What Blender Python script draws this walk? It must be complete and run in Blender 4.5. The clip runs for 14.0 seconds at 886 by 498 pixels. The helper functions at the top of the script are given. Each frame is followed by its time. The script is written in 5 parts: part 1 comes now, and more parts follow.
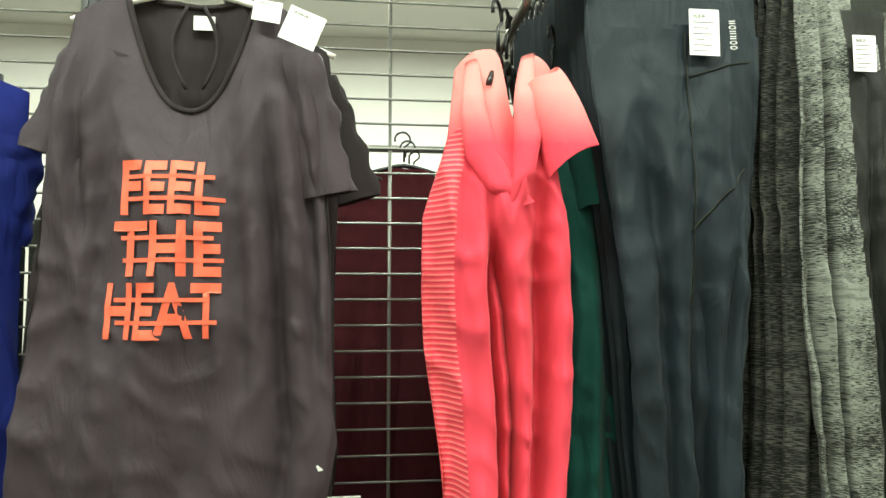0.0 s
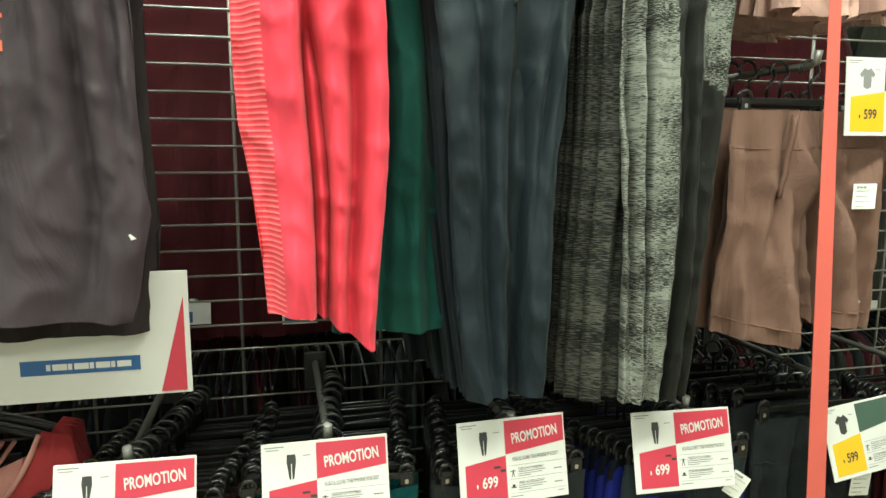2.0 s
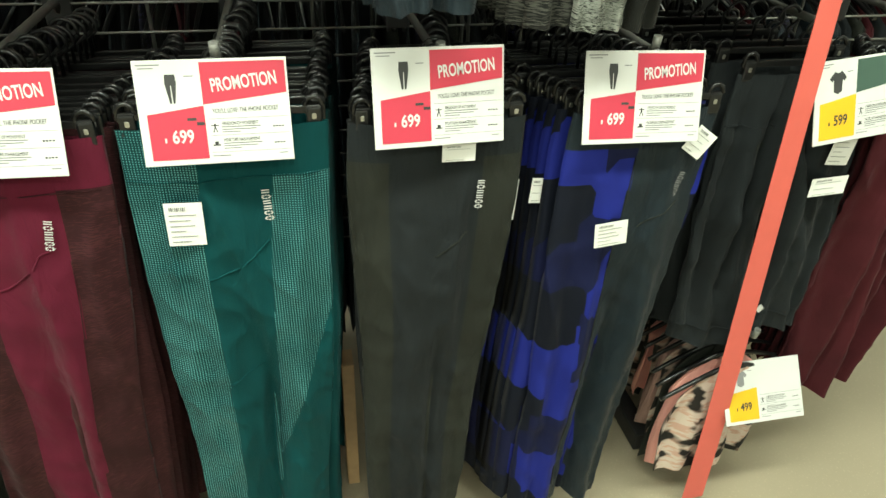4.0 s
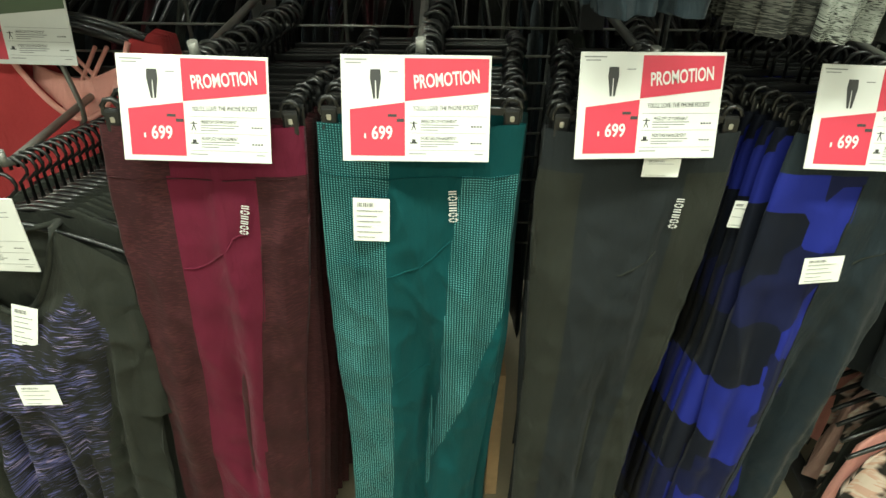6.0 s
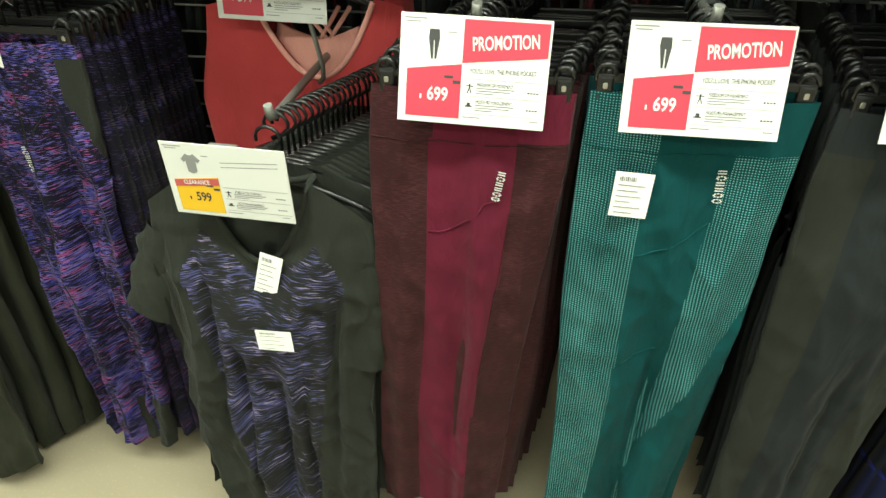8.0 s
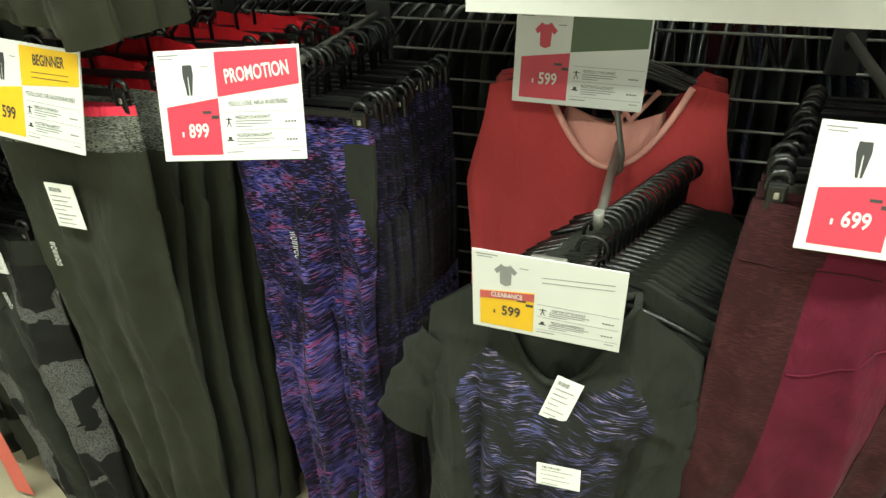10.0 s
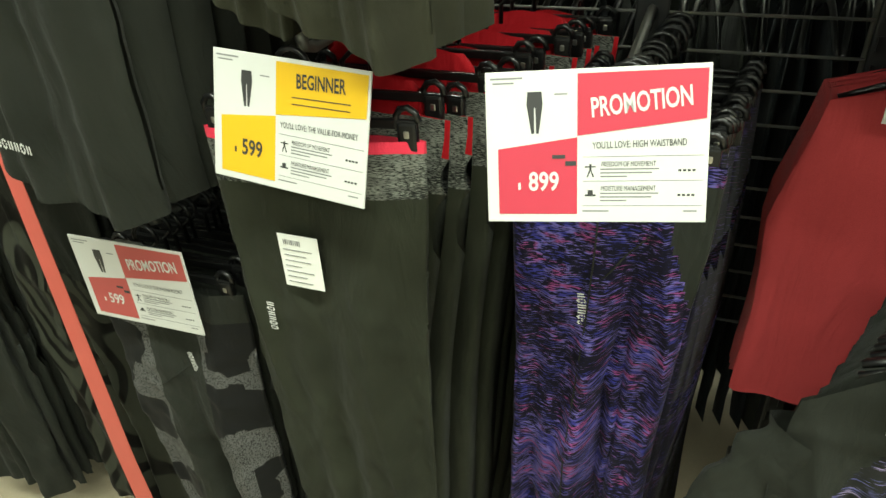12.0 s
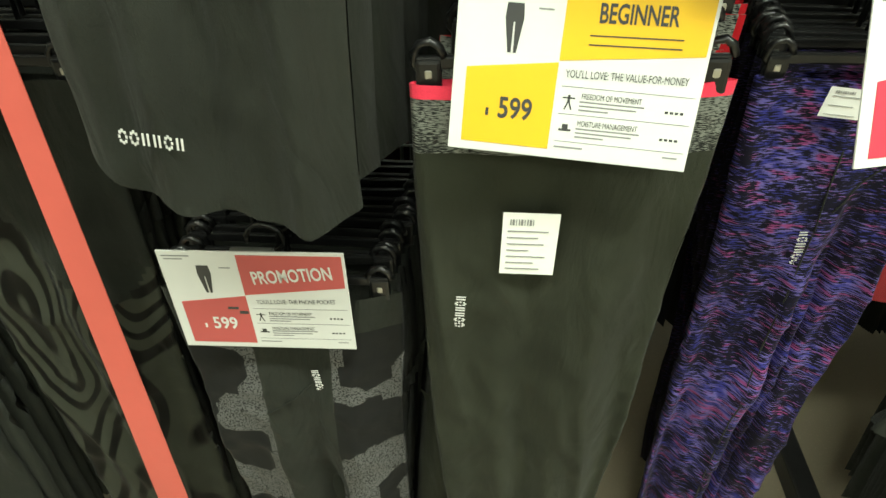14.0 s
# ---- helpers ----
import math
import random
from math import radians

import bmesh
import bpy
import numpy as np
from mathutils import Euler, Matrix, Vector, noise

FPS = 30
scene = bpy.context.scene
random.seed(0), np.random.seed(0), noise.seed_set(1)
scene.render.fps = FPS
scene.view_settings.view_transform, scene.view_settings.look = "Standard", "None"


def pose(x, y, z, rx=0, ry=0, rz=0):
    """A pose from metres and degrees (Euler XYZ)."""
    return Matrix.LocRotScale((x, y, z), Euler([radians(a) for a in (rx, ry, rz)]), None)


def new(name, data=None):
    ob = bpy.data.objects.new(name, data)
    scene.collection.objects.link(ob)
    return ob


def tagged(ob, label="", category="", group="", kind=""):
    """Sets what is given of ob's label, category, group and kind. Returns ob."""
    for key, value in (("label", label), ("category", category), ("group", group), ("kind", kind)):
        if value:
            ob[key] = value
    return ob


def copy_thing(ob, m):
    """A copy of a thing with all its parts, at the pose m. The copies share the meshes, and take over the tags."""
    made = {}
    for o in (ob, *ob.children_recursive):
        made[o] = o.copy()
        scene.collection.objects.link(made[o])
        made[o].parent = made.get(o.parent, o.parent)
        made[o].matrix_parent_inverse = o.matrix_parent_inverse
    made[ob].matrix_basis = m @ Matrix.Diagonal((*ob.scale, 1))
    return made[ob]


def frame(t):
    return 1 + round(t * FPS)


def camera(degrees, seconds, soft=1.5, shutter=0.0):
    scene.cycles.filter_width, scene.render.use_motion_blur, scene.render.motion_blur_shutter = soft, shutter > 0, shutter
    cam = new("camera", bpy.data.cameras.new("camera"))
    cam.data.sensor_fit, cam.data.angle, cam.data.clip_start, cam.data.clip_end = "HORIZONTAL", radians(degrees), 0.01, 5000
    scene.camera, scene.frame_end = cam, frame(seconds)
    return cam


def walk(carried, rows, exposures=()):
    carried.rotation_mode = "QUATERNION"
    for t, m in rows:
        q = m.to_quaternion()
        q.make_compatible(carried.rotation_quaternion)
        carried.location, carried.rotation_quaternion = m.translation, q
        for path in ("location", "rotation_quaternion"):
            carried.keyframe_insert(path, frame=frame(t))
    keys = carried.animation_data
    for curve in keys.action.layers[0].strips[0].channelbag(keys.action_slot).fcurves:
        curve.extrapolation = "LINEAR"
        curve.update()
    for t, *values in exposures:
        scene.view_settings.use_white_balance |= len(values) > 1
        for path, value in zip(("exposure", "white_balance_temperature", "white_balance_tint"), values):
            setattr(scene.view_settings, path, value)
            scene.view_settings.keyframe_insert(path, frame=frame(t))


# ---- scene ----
cam = camera(66.3, 14.0)
METRES, EYE, TILT, LEAN, TURN = 2.55, 1.82, 4.0, 0.0, -6.5
ROWS = [
    (0.0, 0.0, 0.0, 0.0, 0.0, 0.0, -0.0),
    (0.5, 0.0272, -0.0013, -0.0008, -5.18, 0.16, -0.48),
    (1.0, 0.044, -0.0046, -0.0043, -8.12, -0.15, -0.45),
    (1.5, 0.0519, -0.0077, -0.021, -7.46, -5.27, -0.09),
    (2.0, 0.0584, -0.0093, -0.0442, -6.92, -12.75, -0.78),
    (2.5, 0.0687, 0.0017, -0.0718, -8.55, -20.79, -1.5),
    (3.0, 0.0888, 0.0125, -0.0946, -9.49, -29.0, -2.33),
    (5.5, 0.142, 0.0579, -0.134, 4.63, -39.01, -0.24),
    (6.0, 0.0864, 0.0533, -0.1304, 6.32, -36.9, -0.33),
    (6.5, 0.0454, 0.0482, -0.1306, 8.56, -35.89, 0.1),
    (7.0, 0.0315, 0.0537, -0.1335, 9.26, -36.88, 0.33),
    (7.5, 0.0185, 0.0526, -0.1334, 11.66, -37.39, 0.72),
    (8.0, -0.0065, 0.0421, -0.1359, 15.44, -39.01, 1.28),
    (8.5, -0.035, 0.0384, -0.1384, 21.2, -38.72, 1.24),
    (9.0, -0.0708, 0.0567, -0.1373, 24.5, -37.01, 2.98),
    (11.5, -0.3023, 0.0828, -0.1329, 23.58, -34.76, 3.79),
    (12.0, -0.35, 0.1062, -0.1453, 26.01, -36.72, 4.46),
    (12.5, -0.4103, 0.1448, -0.1447, 27.69, -36.1, 7.39),
    (13.0, -0.459, 0.1577, -0.1475, 22.63, -38.37, 5.37),
    (13.5, -0.5155, 0.133, -0.1596, 13.66, -45.54, 2.52),
    (14.0, -0.5472, 0.1077, -0.1593, 9.56, -43.74, 1.01),
]
walk(cam, [(t, pose(0, 0, EYE, TILT, LEAN, TURN) @ pose(METRES * x, METRES * y, METRES * z, 90 + pitch, roll, yaw)) for t, x, y, z, yaw, pitch, roll in ROWS],
     exposures=[(0.0, 0.0, 6500, 0), (1.2, -0.05, 6500, 0), (2.0, 0.15, 6500, 0), (3.0, 0.3, 6500, 0), (9.0, 0.45, 6500, 0), (12.0, 0.2, 6500, 0), (14.0, 0.4, 6500, 0)])

# ---- world, lamps ----
world = bpy.data.worlds.new("world")
scene.world = world
world.use_nodes = True
world.node_tree.nodes["Background"].inputs[0].default_value = (0.9, 0.95, 1.0, 1)
world.node_tree.nodes["Background"].inputs[1].default_value = 0.1
LAMP_WATTS = 37.0
CEILING = 3.3
# last three, at y -1.6, are unseen lamps added as front fill
LAMPS = [(-2.2, 0.25), (-0.9, 0.25), (0.4, 0.25), (1.7, 0.25), (-1.6, 2.7), (0.1, 2.7), (1.8, 2.7), (-1.6, -1.6), (0.1, -1.6), (1.8, -1.6)]
for lx, ly in LAMPS:
    lamp = bpy.data.lights.new("ceiling_lamp", "AREA")
    lamp.shape, lamp.size, lamp.size_y = "RECTANGLE", 1.1, 0.24
    lamp.energy, lamp.color = LAMP_WATTS * (0.55 if ly < 0 else 1.0), (0.96, 1.0, 0.88)
    lob = new("ceiling_lamp", lamp)
    lob.matrix_basis = pose(lx, ly, CEILING - 0.09)


# ---- materials ----
def nodes_of(name, rough=0.8, sheen=0.0, metal=0.0):
    m = bpy.data.materials.new(name)
    m.use_nodes = True
    nt = m.node_tree
    b = nt.nodes["Principled BSDF"]
    b.inputs["Roughness"].default_value = rough
    b.inputs["Metallic"].default_value = metal
    if sheen:
        b.inputs["Specular IOR Level"].default_value = 0.16
        b.inputs["Sheen Weight"].default_value = sheen * 0.25
        b.inputs["Sheen Roughness"].default_value = 0.4
    return m, nt, b


def node(nt, kind, values=(), **props):
    n = nt.nodes.new(kind)
    for key, value in props.items():
        setattr(n, key, value)
    for key, value in values:
        if hasattr(value, "links") and hasattr(value, "default_value"):
            nt.links.new(value, n.inputs[key])
        else:
            n.inputs[key].default_value = value
    return n


def coords(nt, sx=1.0, sy=1.0, sz=1.0):
    tc = node(nt, "ShaderNodeTexCoord")
    return node(nt, "ShaderNodeMapping", [("Vector", tc.outputs["Object"]), ("Scale", (sx, sy, sz))]).outputs[0]


def noise_at(nt, vec, scale, detail=3.0, rough=0.55, distort=0.0):
    return node(nt, "ShaderNodeTexNoise", [("Vector", vec), ("Scale", scale), ("Detail", detail), ("Roughness", rough), ("Distortion", distort)]).outputs[0]


def calc(nt, op, a, b=0.0, c=0.0):
    return node(nt, "ShaderNodeMath", [(0, a), (1, b), (2, c)], operation=op).outputs[0]


def blend(nt, fac, a, b):
    n = node(nt, "ShaderNodeMix", data_type="RGBA")
    for i, v in ((0, fac), (6, a), (7, b)):
        if hasattr(v, "links"):
            nt.links.new(v, n.inputs[i])
        elif isinstance(v, tuple):
            n.inputs[i].default_value = (*v[:3], 1)
        else:
            n.inputs[i].default_value = v
    return n.outputs[2]


def step(nt, v, lo, hi):
    return node(nt, "ShaderNodeMapRange", [(0, v), (1, lo), (2, hi)]).outputs[0]


def relief(nt, b, height, strength=0.3, distance=0.002):
    n = node(nt, "ShaderNodeBump", [("Height", height), ("Strength", strength), ("Distance", distance)])
    nt.links.new(n.outputs[0], b.inputs["Normal"])


def fabric(name, col, rough=0.85, sheen=0.15, weave=900.0, vary=0.25, crease=0.5):
    """Plain knit: fine weave, soft creases, slight unevenness of dye."""
    m, nt, b = nodes_of(name, rough, sheen)
    vec = coords(nt)
    big = noise_at(nt, vec, 7.0, 3)
    fine = noise_at(nt, vec, weave, 2)
    low = tuple(c * (1 - vary) for c in col)
    high = tuple(min(1, c * (1 + vary)) for c in col)
    c1 = blend(nt, step(nt, big, 0.3, 0.7), low, high)
    nt.links.new(blend(nt, calc(nt, "MULTIPLY", step(nt, fine, 0.35, 0.7), 0.35), c1, tuple(c * 1.5 for c in col)), b.inputs["Base Color"])
    wr = noise_at(nt, coords(nt, 14, 14, 5), 1.0, 4, 0.5, 1.2)
    relief(nt, b, calc(nt, "ADD", calc(nt, "MULTIPLY", wr, crease * 3), calc(nt, "MULTIPLY", fine, 0.12)), 0.7, 0.010)
    return m


def streaked(name, dark, lights, cover=0.5, rough=0.8, sx=70.0, sz=520.0):
    """Space-dyed or heather knit: short sideways dashes."""
    m, nt, b = nodes_of(name, rough, 0.1)
    vec = coords(nt, sx, 3, sz)
    dash = noise_at(nt, vec, 1.0, 2, 0.5, 0.12)
    patch = noise_at(nt, coords(nt, 9, 9, 16), 1.0, 2)
    mask = step(nt, calc(nt, "ADD", dash, calc(nt, "MULTIPLY", calc(nt, "SUBTRACT", patch, 0.5), 0.5)), 0.62 - cover * 0.25, 0.70 - cover * 0.25)
    hue = noise_at(nt, coords(nt, 26, 2, 90), 1.0, 2)
    tone = lights[0]
    for i, c in enumerate(lights[1:]):
        tone = blend(nt, step(nt, hue, 0.42 + 0.12 * i, 0.50 + 0.12 * i), tone, c)
    nt.links.new(blend(nt, mask, dark, tone), b.inputs["Base Color"])
    wr = noise_at(nt, coords(nt, 14, 14, 5), 1.0, 4, 0.5, 1.0)
    relief(nt, b, calc(nt, "ADD", wr, calc(nt, "MULTIPLY", dash, 0.12)), 0.5, 0.006)
    return m


def dotted(name, base, dot, pitch=0.0040):
    """Knit with a printed lattice of small foil dots."""
    m, nt, b = nodes_of(name, 0.5, 0.1)
    tc = node(nt, "ShaderNodeTexCoord").outputs["Object"]
    sep = node(nt, "ShaderNodeSeparateXYZ", [(0, tc)])
    wob = noise_at(nt, coords(nt, 10, 10, 14), 1.0, 2)
    k = 2 * math.pi / pitch
    sx = calc(nt, "SINE", calc(nt, "MULTIPLY_ADD", sep.outputs[0], k * 0.9, calc(nt, "MULTIPLY", wob, 2.0)))
    sz = calc(nt, "SINE", calc(nt, "MULTIPLY_ADD", sep.outputs[2], k, calc(nt, "MULTIPLY", wob, 12.0)))
    lattice = calc(nt, "ADD", calc(nt, "MULTIPLY", sx, 0.8), sz)
    patch = noise_at(nt, coords(nt, 12, 12, 9), 1.0, 3)
    mask = step(nt, calc(nt, "ADD", lattice, calc(nt, "MULTIPLY", calc(nt, "SUBTRACT", patch, 0.5), 1.8)), 0.60, 1.15)
    nt.links.new(blend(nt, mask, base, dot), b.inputs["Base Color"])
    nt.links.new(calc(nt, "MULTIPLY", mask, 0.55), b.inputs["Metallic"])
    nt.links.new(calc(nt, "MULTIPLY_ADD", mask, -0.3, 0.7), b.inputs["Roughness"])
    relief(nt, b, noise_at(nt, coords(nt, 14, 14, 6), 1.0, 4, 0.5, 1.0), 0.5, 0.006)
    return m


def blocks(name, base, tones, scale=9.0, net=0.0):
    """Angular camouflage print."""
    m, nt, b = nodes_of(name, 0.75, 0.1)
    vec = coords(nt, 1.0, 0.3, 0.75)
    v = node(nt, "ShaderNodeTexVoronoi", [("Vector", vec), ("Scale", scale)], distance="CHEBYCHEV")
    pick = node(nt, "ShaderNodeSeparateXYZ", [(0, v.outputs["Color"])])
    col = base
    for i, t in enumerate(tones):
        mask = calc(nt, "GREATER_THAN", pick.outputs[i % 3], 0.52)
        if net:
            fine = noise_at(nt, coords(nt), net, 1)
            mask = calc(nt, "MULTIPLY", mask, step(nt, fine, 0.38, 0.5))
        col = blend(nt, mask, col, t)
    nt.links.new(col, b.inputs["Base Color"])
    relief(nt, b, noise_at(nt, coords(nt, 14, 14, 6), 1.0, 4, 0.5, 1.0), 0.5, 0.006)
    return m


def ombre(name, high, low, z0, z1):
    """Dip-dyed jersey that pales towards the shoulder."""
    m, nt, b = nodes_of(name, 0.85, 0.3)
    sep = node(nt, "ShaderNodeSeparateXYZ", [(0, node(nt, "ShaderNodeTexCoord").outputs["Object"])])
    edge = calc(nt, "MULTIPLY_ADD", noise_at(nt, coords(nt, 10, 10, 10), 1.0, 3), 0.05, sep.outputs[2])
    fine = noise_at(nt, coords(nt), 900.0, 2)
    c = blend(nt, step(nt, edge, z0, z1), low, high)
    nt.links.new(blend(nt, calc(nt, "MULTIPLY", fine, 0.2), c, tuple(v * 0.8 for v in low)), b.inputs["Base Color"])
    relief(nt, b, calc(nt, "ADD", noise_at(nt, coords(nt, 18, 18, 7), 1.0, 4, 0.5, 1.2), calc(nt, "MULTIPLY", fine, 0.1)), 0.5, 0.006)
    return m


def contours(name, base, line):
    m, nt, b = nodes_of(name, 0.7, 0.1)
    n = noise_at(nt, coords(nt, 1.0, 0.3, 0.6), 4.6, 0.0, 0.4, 0.7)
    wave = calc(nt, "SINE", calc(nt, "MULTIPLY", n, 85.0))
    mask = step(nt, wave, 0.1, 0.45)
    nt.links.new(blend(nt, mask, base, line), b.inputs["Base Color"])
    nt.links.new(calc(nt, "MULTIPLY_ADD", mask, -0.35, 0.8), b.inputs["Roughness"])
    return m


def ribbed(name, base, line, pitch=0.0085, share=0.5):
    """Knit with thin sideways stripes."""
    m, nt, b = nodes_of(name, 0.8, 0.2)
    sep = node(nt, "ShaderNodeSeparateXYZ", [(0, node(nt, "ShaderNodeTexCoord").outputs["Object"])])
    wob = noise_at(nt, coords(nt, 10, 10, 6), 1.0, 2)
    s = calc(nt, "SINE", calc(nt, "MULTIPLY_ADD", sep.outputs[2], 2 * math.pi / pitch, calc(nt, "MULTIPLY", wob, 3.0)))
    nt.links.new(blend(nt, step(nt, s, 0.3, 0.6), base, line), b.inputs["Base Color"])
    relief(nt, b, s, 0.3, 0.001)
    return m


def solid(name, col, rough=0.5, metal=0.0, vary=0.12, scale=30.0, bump=0.1):
    m, nt, b = nodes_of(name, rough, 0, metal)
    n = noise_at(nt, coords(nt), scale, 4)
    nt.links.new(blend(nt, n, tuple(c * (1 - vary) for c in col), tuple(min(1, c * (1 + vary)) for c in col)), b.inputs["Base Color"])
    if bump:
        relief(nt, b, noise_at(nt, coords(nt), scale * 8, 2), bump, 0.001)
    return m


def floor_material():
    m, nt, b = nodes_of("beige_vinyl", 0.35)
    n = noise_at(nt, coords(nt), 3.0, 4)
    sp = noise_at(nt, coords(nt), 160.0, 2)
    c = blend(nt, n, (0.31, 0.265, 0.185), (0.36, 0.31, 0.22))
    nt.links.new(blend(nt, step(nt, sp, 0.6, 0.7), c, (0.40, 0.33, 0.23)), b.inputs["Base Color"])
    return m


M = dict(
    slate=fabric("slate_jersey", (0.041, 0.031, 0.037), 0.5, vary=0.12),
    # slate jersey again, shade of the inner back and rear tee in its colour
    slate_dark=fabric("slate_jersey_shaded", (0.024, 0.019, 0.020)),
    print_red=solid("cracked_red_print", (0.75, 0.12, 0.06), 0.6, vary=0.35, scale=60),
    coral=ombre("coral_jersey", (0.78, 0.27, 0.25), (0.66, 0.052, 0.085), -0.13, -0.05),
    coral_rib=ribbed("coral_striped_mesh", (0.62, 0.048, 0.075), (0.76, 0.17, 0.17)),
    green=fabric("bottle_green_jersey", (0.007, 0.048, 0.039)),
    navy=fabric("blue_black_jersey", (0.0105, 0.0165, 0.021), 0.46, vary=0.15),
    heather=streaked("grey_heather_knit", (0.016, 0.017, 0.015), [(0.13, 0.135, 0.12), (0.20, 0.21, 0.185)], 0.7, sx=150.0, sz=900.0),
    # heather with the stack's shade mixed into its tones
    heather_shaded=streaked("shaded_heather_knit", (0.012, 0.012, 0.011), [(0.04, 0.04, 0.035), (0.07, 0.07, 0.06)], 0.6),
    black=fabric("black_jersey", (0.0175, 0.0190, 0.0150), 0.8, vary=0.2),
    black_shiny=fabric("black_satin_jersey", (0.010, 0.0105, 0.009), 0.45, vary=0.2),
    charcoal=fabric("charcoal_jersey", (0.0120, 0.0145, 0.0158), vary=0.15),
    olive_black=fabric("olive_black_jersey", (0.022, 0.024, 0.0155)),
    olive=fabric("olive_jersey", (0.026, 0.026, 0.016)),
    maroon=fabric("maroon_jersey", (0.085, 0.0065, 0.020), sheen=0.2, vary=0.12),
    maroon_side=streaked("maroon_heather_knit", (0.028, 0.0075, 0.009), [(0.052, 0.015, 0.016), (0.045, 0.012, 0.015)], 0.5),
    wine=fabric("wine_jersey", (0.046, 0.007, 0.010), sheen=0.2),
    teal=fabric("teal_jersey", (0.002, 0.042, 0.045), sheen=0.05, vary=0.12),
    teal_dots=dotted("teal_foil_dots", (0.003, 0.040, 0.044), (0.15, 0.40, 0.41)),
    camo_blue=blocks("blue_camouflage", (0.004, 0.0055, 0.012), [(0.005, 0.007, 0.035), (0.010, 0.016, 0.17)], 11.0),
    camo_grey=blocks("grey_camouflage", (0.009, 0.009, 0.009), [(0.10, 0.10, 0.097)], 15.0, 420.0),
    contour=contours("contour_print", (0.036, 0.038, 0.028), (0.002, 0.002, 0.002)),
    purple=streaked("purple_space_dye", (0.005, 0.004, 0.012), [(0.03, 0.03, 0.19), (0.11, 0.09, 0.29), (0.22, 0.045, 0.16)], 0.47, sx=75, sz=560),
    # same space dye, darkened: shade within the stack is put into the colour
    purple_shaded=streaked("shaded_purple_space_dye", (0.006, 0.005, 0.010), [(0.025, 0.022, 0.10), (0.06, 0.045, 0.14), (0.10, 0.025, 0.08)], 0.30, sx=75, sz=560),
    purple_dim=streaked("grey_purple_space_dye", (0.014, 0.014, 0.013), [(0.04, 0.04, 0.09), (0.07, 0.07, 0.19), (0.22, 0.18, 0.31)], 0.30, sx=34, sz=440),
    pink=fabric("neon_pink_band", (0.85, 0.05, 0.10), 0.7, vary=0.08),
    red_band=fabric("red_band", (0.42, 0.008, 0.015), 0.75, vary=0.1),
    tank=fabric("brick_red_jersey", (0.43, 0.050, 0.055), sheen=0.3, vary=0.1),
    pale_pink=fabric("pale_pink_jersey", (0.75, 0.36, 0.31), vary=0.08),
    mauve=fabric("dusty_pink_twill", (0.46, 0.29, 0.25), vary=0.12, crease=0.9),
    brown=fabric("cocoa_twill", (0.155, 0.088, 0.068), vary=0.12, crease=0.7),
    royal=fabric("royal_blue_jersey", (0.006, 0.012, 0.11)),
    blush=streaked("blush_camouflage", (0.02, 0.018, 0.016), [(0.50, 0.32, 0.25), (0.55, 0.45, 0.38)], 0.7, sx=16, sz=22),
    paper=solid("matt_paper", (0.80, 0.80, 0.77), 0.6, vary=0.03),
    card=solid("coated_card", (0.58, 0.58, 0.56), 0.45, vary=0.02, bump=0),
    ink_red=solid("red_ink", (0.47, 0.036, 0.066), 0.38, vary=0.04, bump=0),
    ink_pink=solid("faded_red_ink", (0.42, 0.075, 0.072), 0.38, vary=0.04, bump=0),
    ink_yellow=solid("yellow_ink", (0.66, 0.40, 0.015), 0.38, vary=0.04, bump=0),
    ink_green=solid("green_ink", (0.045, 0.085, 0.065), 0.38, vary=0.06, bump=0),
    ink_olive=solid("olive_ink", (0.07, 0.10, 0.055), 0.38, vary=0.06, bump=0),
    ink_blue=solid("blue_ink", (0.02, 0.09, 0.25), 0.4, vary=0.06, bump=0),
    ink_dark=solid("dark_ink", (0.035, 0.035, 0.035), 0.5, vary=0.1, bump=0),
    ink_grey=solid("grey_ink", (0.20, 0.20, 0.20), 0.5, vary=0.1, bump=0),
    logo=solid("silver_transfer", (0.60, 0.60, 0.58), 0.4, vary=0.1),
    lemon=solid("lemon_card", (0.78, 0.68, 0.03), 0.4, vary=0.03, bump=0),
    strip=solid("coral_red_ribbon", (0.66, 0.12, 0.095), 0.45, vary=0.05),
    plastic=solid("black_plastic", (0.007, 0.007, 0.007), 0.28, vary=0.3),
    chrome=solid("brushed_steel", (0.55, 0.55, 0.52), 0.28, 1.0, vary=0.1),
    steel=solid("grey_painted_steel", (0.22, 0.22, 0.20), 0.4, 0.6, vary=0.15),
    dark_steel=solid("dark_painted_steel", (0.035, 0.035, 0.035), 0.45, 0.4, vary=0.2),
    white_plastic=solid("white_plastic", (0.78, 0.78, 0.75), 0.35, vary=0.05),
    wall=solid("white_wall_paint", (0.78, 0.77, 0.72), 0.7, vary=0.04, scale=4),
    # grey of the unseen walls, chosen for how much fill they bounce
    wall_fill=solid("grey_fill_wall", (0.50, 0.50, 0.47), 0.7, vary=0.05, scale=4),
    ceiling=solid("ceiling_paint", (0.80, 0.80, 0.77), 0.8, vary=0.05, scale=4),
    wood=solid("pale_wood", (0.42, 0.28, 0.15), 0.6, vary=0.2, scale=40),
    floor=floor_material(),
)
dif, nt, b = nodes_of("lamp_diffuser", 0.5)
b.inputs["Emission Color"].default_value = (1, 0.97, 0.9, 1)
b.inputs["Emission Strength"].default_value = 4.0
M["diffuser"] = dif

